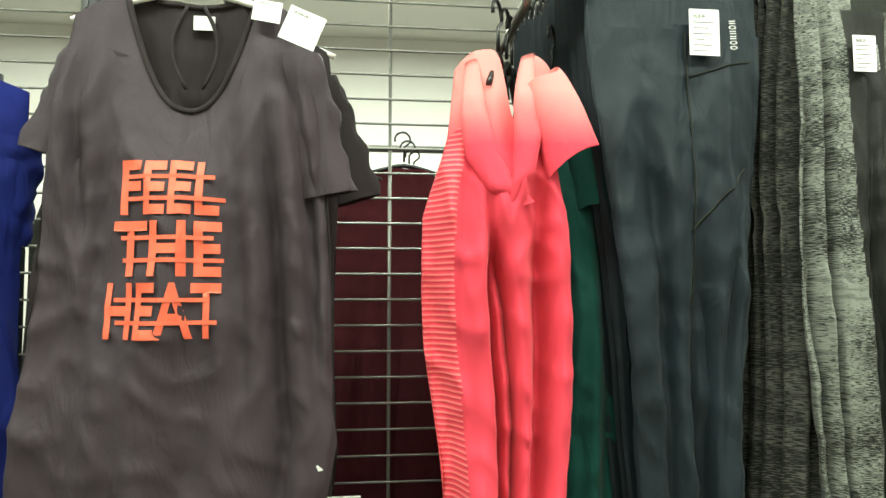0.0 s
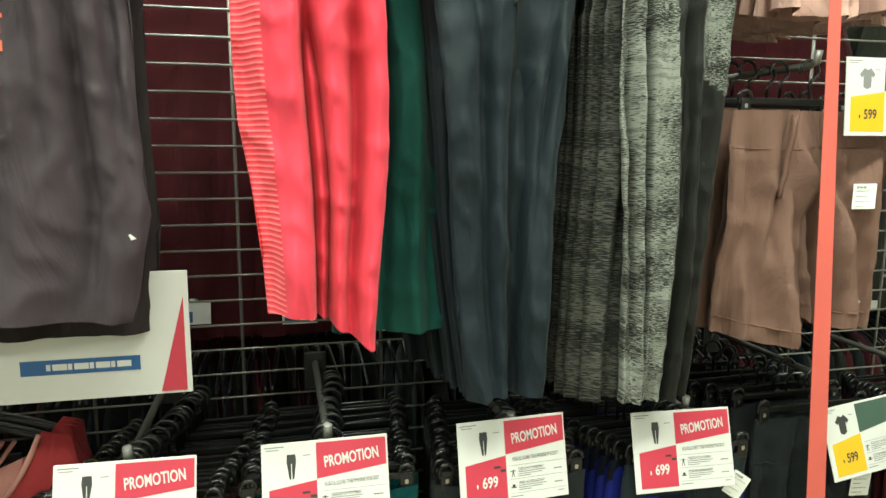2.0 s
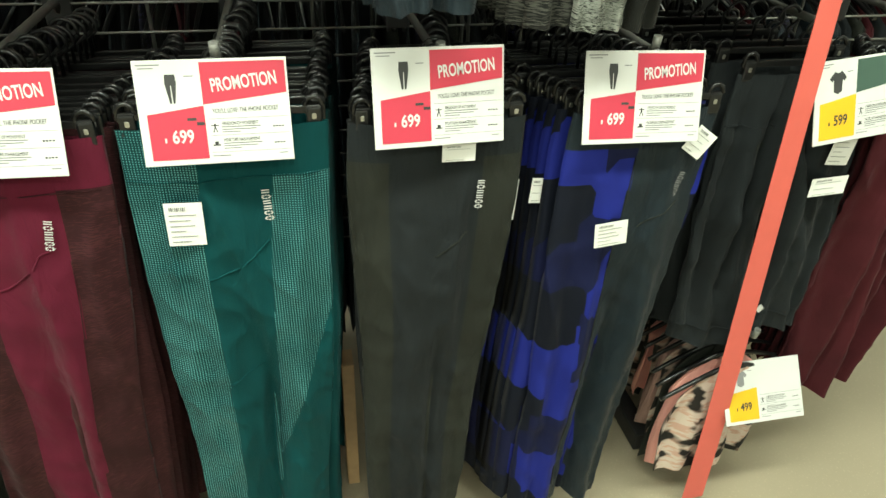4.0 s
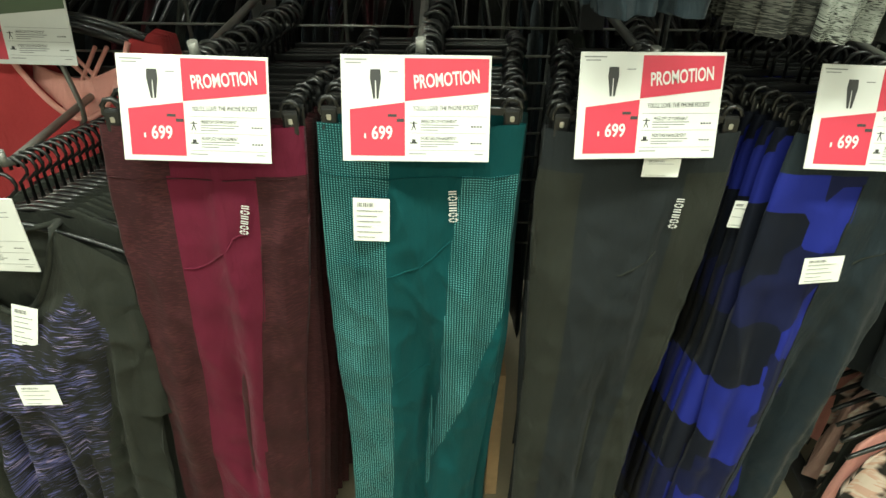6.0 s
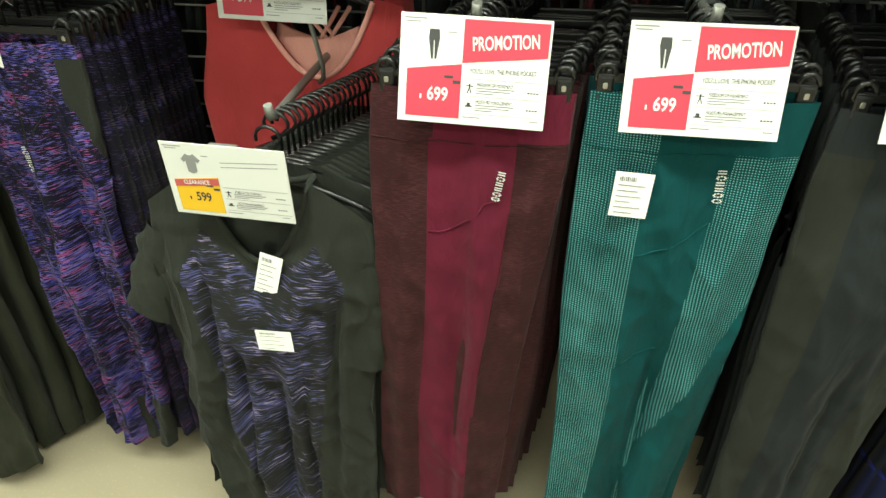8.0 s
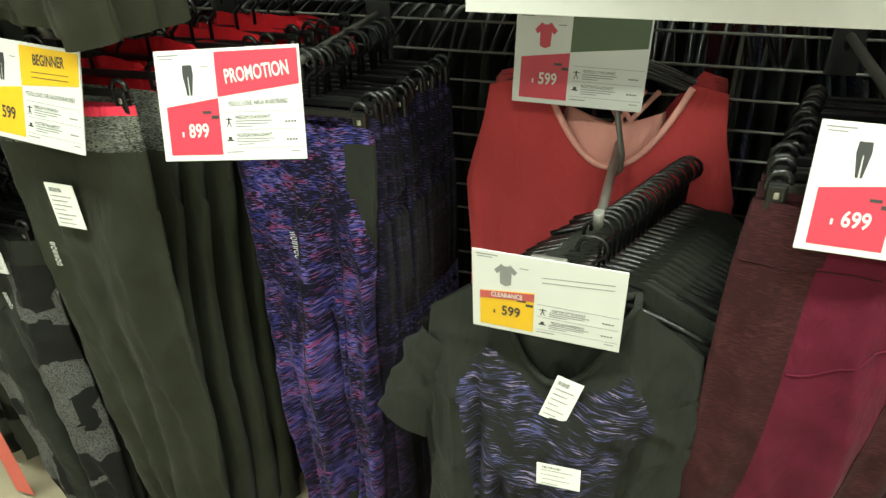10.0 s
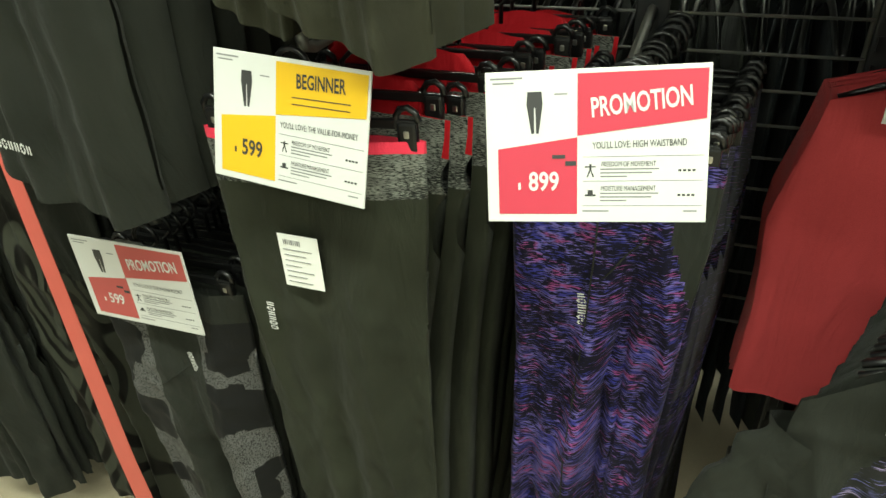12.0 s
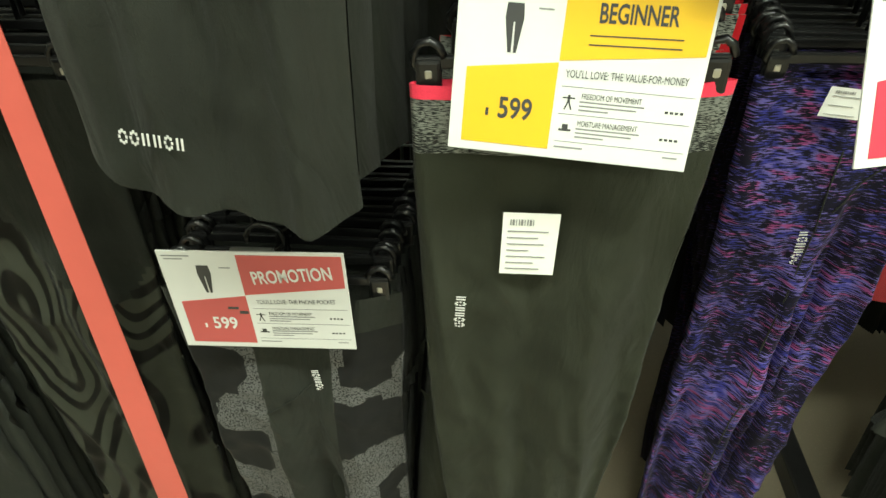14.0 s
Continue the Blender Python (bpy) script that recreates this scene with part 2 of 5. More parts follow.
# ---- lettering, made first while the scene is still small ----
WORDS = ["PROMOTION", "BEGINNER", "CLEARANCE", "699", "599", "899", "FEEL", "THE", "HEAT", "YOU'LL LOVE: THE PHONE POCKET", "LO",
         "YOU'LL LOVE: HIGH WAISTBAND", "YOU'LL LOVE: THE VALUE-FOR-MONEY", "FREEDOM OF MOVEMENT", "MOISTURE MANAGEMENT", "99", "499"]
LETTERS = {}
for word in WORDS:
    fc = bpy.data.curves.new("word", "FONT")
    fc.body, fc.align_x, fc.align_y, fc.size, fc.resolution_u = word, "CENTER", "CENTER", 1.0, 3
    if len(word) < 12:
        fc.offset = 0.02
    fo = new("word", fc)
    bpy.context.view_layer.update()
    LETTERS[word] = bpy.data.meshes.new_from_object(fo.evaluated_get(bpy.context.evaluated_depsgraph_get()))
    bpy.data.objects.remove(fo)


# ---- building helpers ----
def thing(name, m, label, category, group="", kind=""):
    return_ob = new(name)
    return_ob.empty_display_size = 0.05
    return_ob.matrix_basis = m
    return tagged(return_ob, label, category, group, kind)


def mesh_of(name, bm, material, smooth=False):
    me = bpy.data.meshes.new(name)
    bm.normal_update()
    bm.to_mesh(me)
    bm.free()
    me.materials.append(material)
    if smooth:
        for p in me.polygons:
            p.use_smooth = True
    return me


def part(name, bm, material, parent, label="", smooth=False):
    me = bm if isinstance(bm, bpy.types.Mesh) else mesh_of(name, bm, material, smooth)
    ob = new(name, me)
    ob.parent = parent
    return tagged(ob, label)


def sheet(name, verts, faces, material, smooth=True):
    me = bpy.data.meshes.new(name)
    me.from_pydata([tuple(v) for v in verts], [], faces)
    me.materials.append(material)
    if smooth:
        for p in me.polygons:
            p.use_smooth = True
    return me


def box(bm, size, centre=(0, 0, 0), bevel=0.0, turn=None):
    made = bmesh.ops.create_cube(bm, size=1.0)["verts"]
    m = Matrix.Translation(centre) @ (turn or Matrix()) @ Matrix.Diagonal((*size, 1))
    bmesh.ops.transform(bm, matrix=m, verts=made)
    if bevel:
        edges = list({e for v in made for e in v.link_edges})
        bmesh.ops.bevel(bm, geom=edges, offset=bevel, segments=2, affect="EDGES", profile=0.6)
    return bm


def tube(bm, points, r, sides=7, close=True):
    pts = [Vector(p) for p in points]
    rings = []
    up = Vector((0.13, 0.31, 0.94)).normalized()
    for i, p in enumerate(pts):
        d = (pts[min(i + 1, len(pts) - 1)] - pts[max(i - 1, 0)]).normalized()
        a = d.cross(up)
        if a.length < 0.05:
            a = d.cross(Vector((1, 0, 0)))
        a.normalize()
        c = d.cross(a)
        rr = r[i] if isinstance(r, (list, tuple)) else r
        rings.append([bm.verts.new(p + (a * math.cos(2 * math.pi * k / sides) + c * math.sin(2 * math.pi * k / sides)) * rr) for k in range(sides)])
    for r0, r1 in zip(rings, rings[1:]):
        for k in range(sides):
            bm.faces.new((r0[k], r0[(k + 1) % sides], r1[(k + 1) % sides], r1[k])).smooth = True
    if close:
        bm.faces.new(rings[0][::-1])
        bm.faces.new(rings[-1])
    return bm


def prism(bm, outline, y0, y1):
    """A flat plate with an outline in x and z, between two depths."""
    front = [bm.verts.new((x, y0, z)) for x, z in outline]
    back = [bm.verts.new((x, y1, z)) for x, z in outline]
    bm.faces.new(front)
    bm.faces.new(back[::-1])
    for i in range(len(front)):
        j = (i + 1) % len(front)
        bm.faces.new((front[j], front[i], back[i], back[j]))
    return bm


def lettering(word, height, material, parent, x, y, z, turn=0.0, wide=1.0, upright=0.0, label=""):
    key = (word, material.name)
    if key not in LETTERS:
        LETTERS[key] = LETTERS[word].copy()
        LETTERS[key].materials.clear()
        LETTERS[key].materials.append(material)
    ob = new("lettering", LETTERS[key])
    ob.parent = parent
    ob.matrix_basis = pose(x, y, z, 0, -turn, 0) @ pose(0, 0, 0, 90) @ Matrix.Diagonal((height * 1.4 * wide, height * 1.4, 1, 1))
    return tagged(ob, label)


# ---- cloth ----
def curve_at(v, stops):
    return float(np.interp(v, [s[0] for s in stops], [s[1] for s in stops]))


def smooth01(a, b, v):
    t = min(1, max(0, (v - a) / (b - a)))
    return t * t * (3 - 2 * t)


class Cloth:
    """A hanging garment's closed skin. s runs over the width (-1..1), v down from the hem at the top (0..1)."""

    def __init__(self, length, widths, shift=((0, 0), (1, 0)), thick=((0, 0.012), (0.3, 0.022), (1, 0.03)), fold=0.006, seed=1,
                 split=None, top=None, back_top=None, bottom=None, waves=(1.5, 2.6, 4.3), crumple=0.0, creases=()):
        self.length, self.widths, self.shift, self.thick, self.fold = length, widths, shift, thick, fold
        self.split, self.top, self.back_top, self.bottom = split, top, back_top, bottom
        rng = random.Random(seed)
        self.waves = [(k, rng.random(), rng.uniform(-0.5, 0.5), rng.uniform(0.5, 1.0) / (1 + 0.25 * k)) for k in waves]
        self.ph = rng.random() * 6
        self.crumple, self.creases = crumple, creases

    def at(self, s, v, front=True):
        top = self.top(s) if self.top and front else (self.back_top(s) if self.back_top else (self.top(s) if self.top else 0.0))
        end = -self.length + (self.bottom(s) if self.bottom else 0.0)
        z = top + (end - top) * v
        w = curve_at(v, self.widths) / 2
        x = curve_at(v, self.shift) + w * s + 0.004 * math.sin(9 * v + self.ph + s)
        amp = self.fold * (0.25 + 1.3 * smooth01(0.03, 0.6, v))
        f = sum(a * math.sin(2 * math.pi * (k * s * 0.5 + p + d * v)) for k, p, d, a in self.waves) * amp
        t = curve_at(v, self.thick)
        bulge = max(0.0, 1 - s * s) ** 0.5
        y = f + (-t * bulge if front else 0.7 * t * bulge)
        if self.split:
            s0, v0, depth = self.split
            g = depth * math.exp(-(((s - s0 - 0.1 * (v - v0)) / 0.13) ** 2)) * smooth01(v0, v0 + 0.25, v)
            y += g if front else -g * 0.5
        if self.crumple:
            # sharp drape lines that run downwards, and small cross wrinkles
            p = Vector((x * 9 + self.ph, 1.7 * self.ph + (0.0 if front else 5.0), z * 2.6 + x * 2.0))
            q = Vector((x * 16 + z * 7, self.ph, z * 12 - x * 5))
            ridge = 1 - 2 * abs(noise.noise(p))
            small = 1 - 2 * abs(noise.noise(q))
            fade = 0.35 + 0.65 * smooth01(0.02, 0.25, v)
            y -= self.crumple * fade * (1.9 * ridge * abs(ridge) + 0.7 * small * small)
        if front:
            for s0, v0, s1, v1, wide, depth in self.creases:
                t = min(1, max(0, ((s - s0) * (s1 - s0) + (v - v0) * (v1 - v0)) / ((s1 - s0) ** 2 + (v1 - v0) ** 2)))
                d2 = (s - s0 - (s1 - s0) * t) ** 2 + (v - v0 - (v1 - v0) * t) ** 2
                y += 1.6 * depth * math.exp(-d2 / (wide * wide)) * min(1, 0.25 + 3 * t * (1 - t))
        return Vector((x, y, z))

    def on(self, x, z):
        """The front of the cloth at that place across and down."""
        s, v = 0.0, 0.5
        for _ in range(4):
            top = self.top(s) if self.top else 0.0
            v = min(1, max(0, (z - top) / (-self.length - top)))
            s = min(1, max(-1, (x - curve_at(v, self.shift)) / (curve_at(v, self.widths) / 2)))
        return self.at(s, v)

    def build(self, parent, region, nu=56, nv=76):
        """region(s, v, front) names the part and its material."""
        grid = {}
        for front in (True, False):
            for i in range(nu + 1):
                for j in range(nv + 1):
                    grid[front, i, j] = self.at(-math.cos(math.pi * i / nu) * 0.35 + 0.65 * (2 * i / nu - 1), j / nv, front)
        groups = {}
        for front in (True, False):
            for i in range(nu):
                s = -math.cos(math.pi * (i + 0.5) / nu) * 0.35 + 0.65 * (2 * (i + 0.5) / nu - 1)
                for j in range(nv):
                    groups.setdefault(region(s, (j + 0.5) / nv, front), []).append((front, i, j))
        made = []
        for (name, mat), cells in groups.items():
            index, verts, faces = {}, [], []

            def vert(front, i, j):
                key = (True if i in (0, nu) and not self.top else front, i, j)
                if key not in index:
                    index[key] = len(verts)
                    verts.append(grid[front, i, j])
                return index[key]
            for front, i, j in cells:
                q = [vert(front, i, j), vert(front, i, j + 1), vert(front, i + 1, j + 1), vert(front, i + 1, j)]
                if len(set(q)) == 4:
                    faces.append(tuple(q if front else q[::-1]))
            made.append(part(name, sheet(name, verts, faces, M[mat]), None, parent))
        return made

    def plain_mesh(self, name, mat, nu=10, nv=14, v0=0.0, v1=1.0):
        verts, faces = [], []
        ring = [(-1 + 2 * i / nu, True) for i in range(nu + 1)] + [(1 - 2 * i / nu, False) for i in range(1, nu)]
        for j in range(nv + 1):
            verts += [self.at(s, v0 + (v1 - v0) * j / nv, fr) for s, fr in ring]
        n = len(ring)
        for j in range(nv):
            for k in range(n):
                a, c = j * n + k, j * n + (k + 1) % n
                faces.append((a, a + n, c + n, c))
        return sheet(name, verts, faces, M[mat])


def paper_tag(parent, cloth, s, v, w, h, turn=0.0, proud=0.014, bars=6, lean=0.0):
    p = cloth.at(s, v) + Vector((0, -proud, 0))
    verts, faces, n = [], [], 6
    for layer in (0, 1):
        for i in range(n + 1):
            for j in range(n + 1):
                a, c = i / n - 0.5, j / n - 0.5
                verts.append((a * w, layer * 0.0007, c * h))
    k = (n + 1) ** 2
    for i in range(n):
        for j in range(n):
            a = i * (n + 1) + j
            faces += [(a, a + n + 1, a + n + 2, a + 1), (k + a, k + a + 1, k + a + n + 2, k + a + n + 1)]
    tag = part("paper_tag", sheet("paper_tag", verts, faces, M["paper"]), None, parent, "white paper size tag")
    tag.matrix_basis = pose(p.x, p.y, p.z, lean, turn, 0)
    bm = bmesh.new()
    for r in range(bars):
        z = h * (0.22 - 0.62 * r / max(1, bars - 1))
        wide = w * (0.72, 0.55, 0.66, 0.40, 0.7, 0.5, 0.62)[r % 7]
        x0 = -w * 0.40
        box(bm, (wide, 0.0004, h * 0.014), (x0 + wide / 2, -0.0006, z))
    for r in range(9):
        box(bm, (w * (0.02, 0.035, 0.015)[r % 3], 0.0004, h * 0.09), (-w * 0.36 + r * w * 0.05, -0.0006, h * 0.36))
    part("print", bm, M["ink_grey"], tag)
    return tag


def side_logo(parent, cloth, s, v, height, turn=0.0, upright=True, material="logo"):
    """Six small blocks in a row where the transfer sits."""
    p = cloth.at(s, v) + Vector((0, -0.003, 0))
    bm = bmesh.new()
    w = height / 6
    tall, g = w * 1.25, w * 0.62

    def dab(cx, cz, sx, sz, lean=0.0):
        if upright:
            box(bm, (sz, 0.0005, sx), (-cz, 0, cx), turn=pose(0, 0, 0, 0, lean))
        else:
            box(bm, (sx, 0.0005, sz), (cx, 0, cz), turn=pose(0, 0, 0, 0, lean))
    for i in range(6):
        c = (i - 2.5) * w
        if i in (0, 1, 4):
            for k in range(8):
                a = 2 * math.pi * k / 8
                dab(c + 0.5 * g * math.cos(a), 0.5 * tall * math.sin(a), g * 0.3, tall * 0.24)
        else:
            for dx in (-0.35, 0.35):
                dab(c + dx * g, 0, g * 0.3, tall)
    ob = part("logo", bm, M[material], parent, "pale brand mark printed on the cloth")
    ob.matrix_basis = pose(p.x, p.y, p.z, 0, turn, 0)
    return ob


def seam(parent, cloth, path, r=0.0012, material="black", name="seam"):
    bm = bmesh.new()
    tube(bm, [cloth.at(s, v) + Vector((0, -0.001, 0)) for s, v in path], r, 5)
    return part(name, bm, M[material], parent)


# ---- hangers and arms ----
def hook_points(h=0.055, r=0.02):
    pts = [(0, 0, 0), (0, 0, h - r)]
    for k in range(9):
        a = math.radians(-20 + 27 * k)
        pts.append((r * math.cos(a) - r * 0.2, 0, h + r * math.sin(a)))
    return pts


def clip_hanger(width, clip_mat="plastic"):
    h = thing("clip_hanger", pose(0, 0, -50), "black plastic clip hanger hooked over the display arm", "hanger", "clip hangers on the arms")
    bm = tube(bmesh.new(), hook_points(0.06, 0.021), 0.0036, 6)
    part("hook", bm, M["plastic"], h, smooth=True)
    bm = box(bmesh.new(), (width, 0.007, 0.012), (0, 0, 0), 0.002)
    part("bar", bm, M["plastic"], h)
    for sx in (-1, 1):
        bm = bmesh.new()
        box(bm, (0.024, 0.012, 0.036), (sx * width * 0.46, 0, -0.014), 0.004)
        tube(bm, [(sx * width * 0.46 + 0.014 * math.cos(a * 0.7), 0, 0.004 + 0.016 * math.sin(a * 0.7)) for a in range(9)], 0.0042, 6)
        c = part("clip", bm, M["plastic"], h)
        part("spring", box(bmesh.new(), (0.008, 0.0128, 0.010), (sx * width * 0.46, 0, -0.010), 0.002), M[clip_mat], c, "small steel spring")
    return h


def shirt_hanger(width, material="plastic"):
    h = thing("shirt_hanger", pose(0, 0, -50), "black plastic shirt hanger hooked over the display arm", "hanger", "shirt hangers on the arms")
    part("hook", tube(bmesh.new(), hook_points(0.06, 0.021), 0.0032, 6), M["plastic"], h, smooth=True)
    pts = [(width / 2 * t, 0, -0.01 - 0.055 * abs(t) ** 1.4) for t in [i / 8 - 1 for i in range(17)]]
    part("shoulder_bar", tube(bmesh.new(), pts, [0.005 + 0.002 * (1 - abs(i / 8 - 1)) for i in range(17)], 7), M[material], h)
    return h


BACK = 1.52


def display_arm(x, z, y0, sign_drop=None):
    a = thing("display_arm", pose(x, BACK, z), "dark steel display arm fixed to the wire grid", "display arm", "display arms")
    length = BACK - y0
    part("rod", tube(bmesh.new(), [(0, 0, -0.02), (0, -0.01, 0), (0, -length + 0.02, 0.0), (0, -length, 0.006), (0, -length - 0.004, 0.028)], 0.0075, 9), M["steel"], a)
    part("bracket", box(bmesh.new(), (0.05, 0.012, 0.09), (0, 0.0, -0.02), 0.003), M["dark_steel"], a)
    return a


# ---- signs ----
def leggings_mark(bm, x, z, h):
    w = h * 0.17
    prism(bm, [(x - w, z + h / 2), (x + w, z + h / 2), (x + w * 1.15, z + h * 0.2), (x + w * 0.55, z - h / 2), (x + w * 0.2, z - h / 2), (x + w * 0.1, z + h * 0.12),
               (x - w * 0.1, z + h * 0.12), (x - w * 0.1, z - h * 0.5), (x - w * 0.5, z - h * 0.5), (x - w * 1.15, z + h * 0.2)], -0.0009, -0.0004)


def shirt_mark(bm, x, z, h):
    w = h * 0.36
    prism(bm, [(x - w * 0.5, z + h / 2), (x - w * 0.2, z + h * 0.42), (x + w * 0.2, z + h * 0.42), (x + w * 0.5, z + h / 2), (x + w * 1.25, z + h * 0.2), (x + w * 0.9, z + h * 0.05),
               (x + w * 0.65, z + h * 0.15), (x + w * 0.6, z - h * 0.4), (x, z - h / 2), (x - w * 0.6, z - h * 0.4), (x - w * 0.65, z + h * 0.15), (x - w * 0.9, z + h * 0.05), (x - w * 1.25, z + h * 0.2)], -0.0009, -0.0004)


def price_sign(m, label, header="PROMOTION", price="699", slogan="YOU'LL LOVE: THE PHONE POCKET", head="ink_red", panel="ink_red", mark="leggings", mark_ink="ink_dark",
               head_ink="card", price_ink="card", W=0.21, H=0.148, strike=True):
    s = thing("price_sign", m, label, "price sign", "price signs on the arms")
    X = lambda u: (u - 0.5) * W
    Z = lambda q: (0.5 - q) * H
    part("card", box(bmesh.new(), (W, 0.0024, H), (0, 0.0008, 0), 0.0008), M["card"], s)
    if head:
        bm = prism(bmesh.new(), [(X(0.425), Z(0.425)), (X(0.985), Z(0.335)), (X(0.985), Z(0.03)), (X(0.425), Z(0.03))], -0.0009, 0)
        part("header_panel", bm, M[head], s)
    bm = prism(bmesh.new(), [(X(0.055), Z(0.945)), (X(0.425), Z(0.945)), (X(0.425), Z(0.435)), (X(0.055), Z(0.505))], -0.0009, 0)
    part("price_panel", bm, M[panel], s)
    if header == "CLEARANCE":
        part("header_panel", prism(bmesh.new(), [(X(0.055), Z(0.60)), (X(0.425), Z(0.54)), (X(0.425), Z(0.445)), (X(0.055), Z(0.505))], -0.0016, -0.001), M["ink_pink"], s)
        lettering(header, H * 0.060, M["card"], s, X(0.24), -0.002, Z(0.522), 3, 0.72)
    elif header:
        big = header == "PROMOTION"
        lettering(header, H * (0.125 if big else 0.105), M[head_ink], s, X(0.705), -0.0014, Z(0.225 if big else 0.15), 5.5 if big else 2, 0.60 if big else 0.62)
    lettering(price, H * 0.125, M[price_ink], s, X(0.27), -0.0014, Z(0.73), 0, 0.78)
    bm = bmesh.new()
    box(bm, (W * 0.012, 0.0004, H * 0.045), (X(0.155), -0.0012, Z(0.755)))
    part("currency_mark", bm, M[price_ink], s)
    if strike:
        bm = box(bmesh.new(), (W * 0.06, 0.0004, H * 0.025), (X(0.34), -0.0012, Z(0.56)))
        box(bm, (W * 0.05, 0.0004, H * 0.03), (X(0.395), -0.0012, Z(0.605)))
        part("old_price", bm, M["ink_dark"], s)
    bm = bmesh.new()
    (leggings_mark if mark == "leggings" else shirt_mark)(bm, X(0.23), Z(0.27), H * 0.27)
    part("garment_picture", bm, M[mark_ink], s)
    if slogan:
        lettering(slogan, H * 0.045, M["ink_dark"], s, X(0.70), -0.0012, Z(0.487), 1.2, 0.62)
    for q, w in ((0.615, "FREEDOM OF MOVEMENT"), (0.775, "MOISTURE MANAGEMENT")):
        lettering(w, H * 0.034, M["ink_dark"], s, X(0.655), -0.0012, Z(q), 0, 0.62)
        for k in range(3):
            wide = (0.26, 0.23, 0.12)[k]
            part("small_print", box(bmesh.new(), (W * wide, 0.0003, H * 0.009), (X(0.53 + wide / 2), -0.0005, Z(q + 0.032 + 0.024 * k))), M["ink_grey"], s, "row of small grey print")
        for k in range(4):
            part("rating_dot", box(bmesh.new(), (W * 0.013, 0.0003, H * 0.014), (X(0.88 + 0.02 * k), -0.0005, Z(q + 0.045))), M["ink_dark"], s)
        part("rule", box(bmesh.new(), (W * 0.53, 0.0003, H * 0.004), (X(0.715), -0.0005, Z(q - 0.05))), M["ink_grey"], s, "thin grey rule")
        bm = bmesh.new()
        xi = X(0.485)
        if q < 0.7:
            box(bm, (W * 0.05, 0.0003, H * 0.008), (xi, -0.0006, Z(q + 0.015)))
            box(bm, (W * 0.010, 0.0003, H * 0.045), (xi, -0.00065, Z(q + 0.02)))
            box(bm, (W * 0.006, 0.0003, H * 0.05), (xi - W * 0.008, -0.0006, Z(q + 0.06)), turn=pose(0, 0, 0, 0, 20))
            box(bm, (W * 0.006, 0.0003, H * 0.05), (xi + W * 0.008, -0.0006, Z(q + 0.06)), turn=pose(0, 0, 0, 0, -20))
        else:
            box(bm, (W * 0.05, 0.0003, H * 0.012), (xi, -0.0006, Z(q + 0.045)))
            box(bm, (W * 0.024, 0.0003, H * 0.03), (xi, -0.00065, Z(q + 0.025)))
        part("icon", bm, M["ink_dark"], s)
    for wide, tall, u, q in ((0.15, 0.012, 0.10, 0.045), (0.10, 0.010, 0.085, 0.075), (0.06, 0.010, 0.35, 0.155), (0.53, 0.004, 0.715, 0.89), (0.12, 0.010, 0.51, 0.925), (0.06, 0.010, 0.93, 0.925)):
        part("small_print", box(bmesh.new(), (W * wide, 0.0003, H * tall), (X(u), -0.0005, Z(q))), M["ink_grey"], s, "row of small grey print")
    if header == "BEGINNER":
        bm = bmesh.new()
        box(bm, (W * 0.36, 0.0004, H * 0.007), (X(0.71), -0.0012, Z(0.265)), turn=pose(0, 0, 0, 0, -2))
        box(bm, (W * 0.36, 0.0004, H * 0.007), (X(0.71), -0.0012, Z(0.315)), turn=pose(0, 0, 0, 0, -2))
        part("small_print", bm, M["ink_dark"], s)
    if header in ("CLEARANCE",):
        bm = bmesh.new()
        for k in range(2):
            box(bm, (W * 0.46, 0.0003, H * 0.009), (X(0.70), -0.0005, Z(0.20 + 0.06 * k)), turn=pose(0, 0, 0, 0, -4))
        part("small_print", bm, M["ink_grey"], s)
    # steel clip behind the card that grips the arm
    part("sign_clip", box(bmesh.new(), (0.05, 0.010, 0.018), (0, 0.009, H * 0.42), 0.003), M["steel"], s, "small steel clip")
    return s


# ---- the shop: floor, walls, ceiling ----
def slab(name, size, centre, material, label, category):
    ob = new(name, mesh_of(name, box(bmesh.new(), size), M[material]))
    ob.location = centre
    return tagged(ob, label, category, kind="structure")


slab("floor", (9, 9, 0.1), (-0.3, 0.8, -0.05), "floor", "beige speckled vinyl shop floor", "floor")
slab("ceiling", (9, 9, 0.1), (-0.3, 0.8, CEILING + 0.05), "ceiling", "plain off-white shop ceiling", "ceiling")
slab("wall_north", (9, 0.15, CEILING), (-0.3, 3.9, CEILING / 2), "wall", "white painted wall behind the racks", "wall")
# south, east and west walls are unseen, added to control the bounced fill
slab("wall_south", (9, 0.15, CEILING), (-0.3, -2.6, CEILING / 2), "wall_fill", "unseen pale grey wall, its tone set for the fill light", "wall")
slab("wall_east", (0.15, 6.35, CEILING), (4.1, 0.65, CEILING / 2), "wall_fill", "unseen pale grey wall, its tone set for the fill light", "wall")
slab("wall_west", (0.15, 6.35, CEILING), (-4.7, 0.65, CEILING / 2), "wall_fill", "unseen pale grey wall, its tone set for the fill light", "wall")

# fittings for all lamps, the added fill row at y -1.6 included
for lx, ly in LAMPS:
    c = thing("ceiling_light", pose(lx, ly, CEILING), "long white ceiling light, assumed and out of view", "ceiling light", "ceiling lights")
    part("frame", box(bmesh.new(), (1.2, 0.3, 0.05), (0, 0, -0.025), 0.005), M["white_plastic"], c)
    part("diffuser", box(bmesh.new(), (1.12, 0.25, 0.02), (0, 0, -0.06), 0.005), M["diffuser"], c)


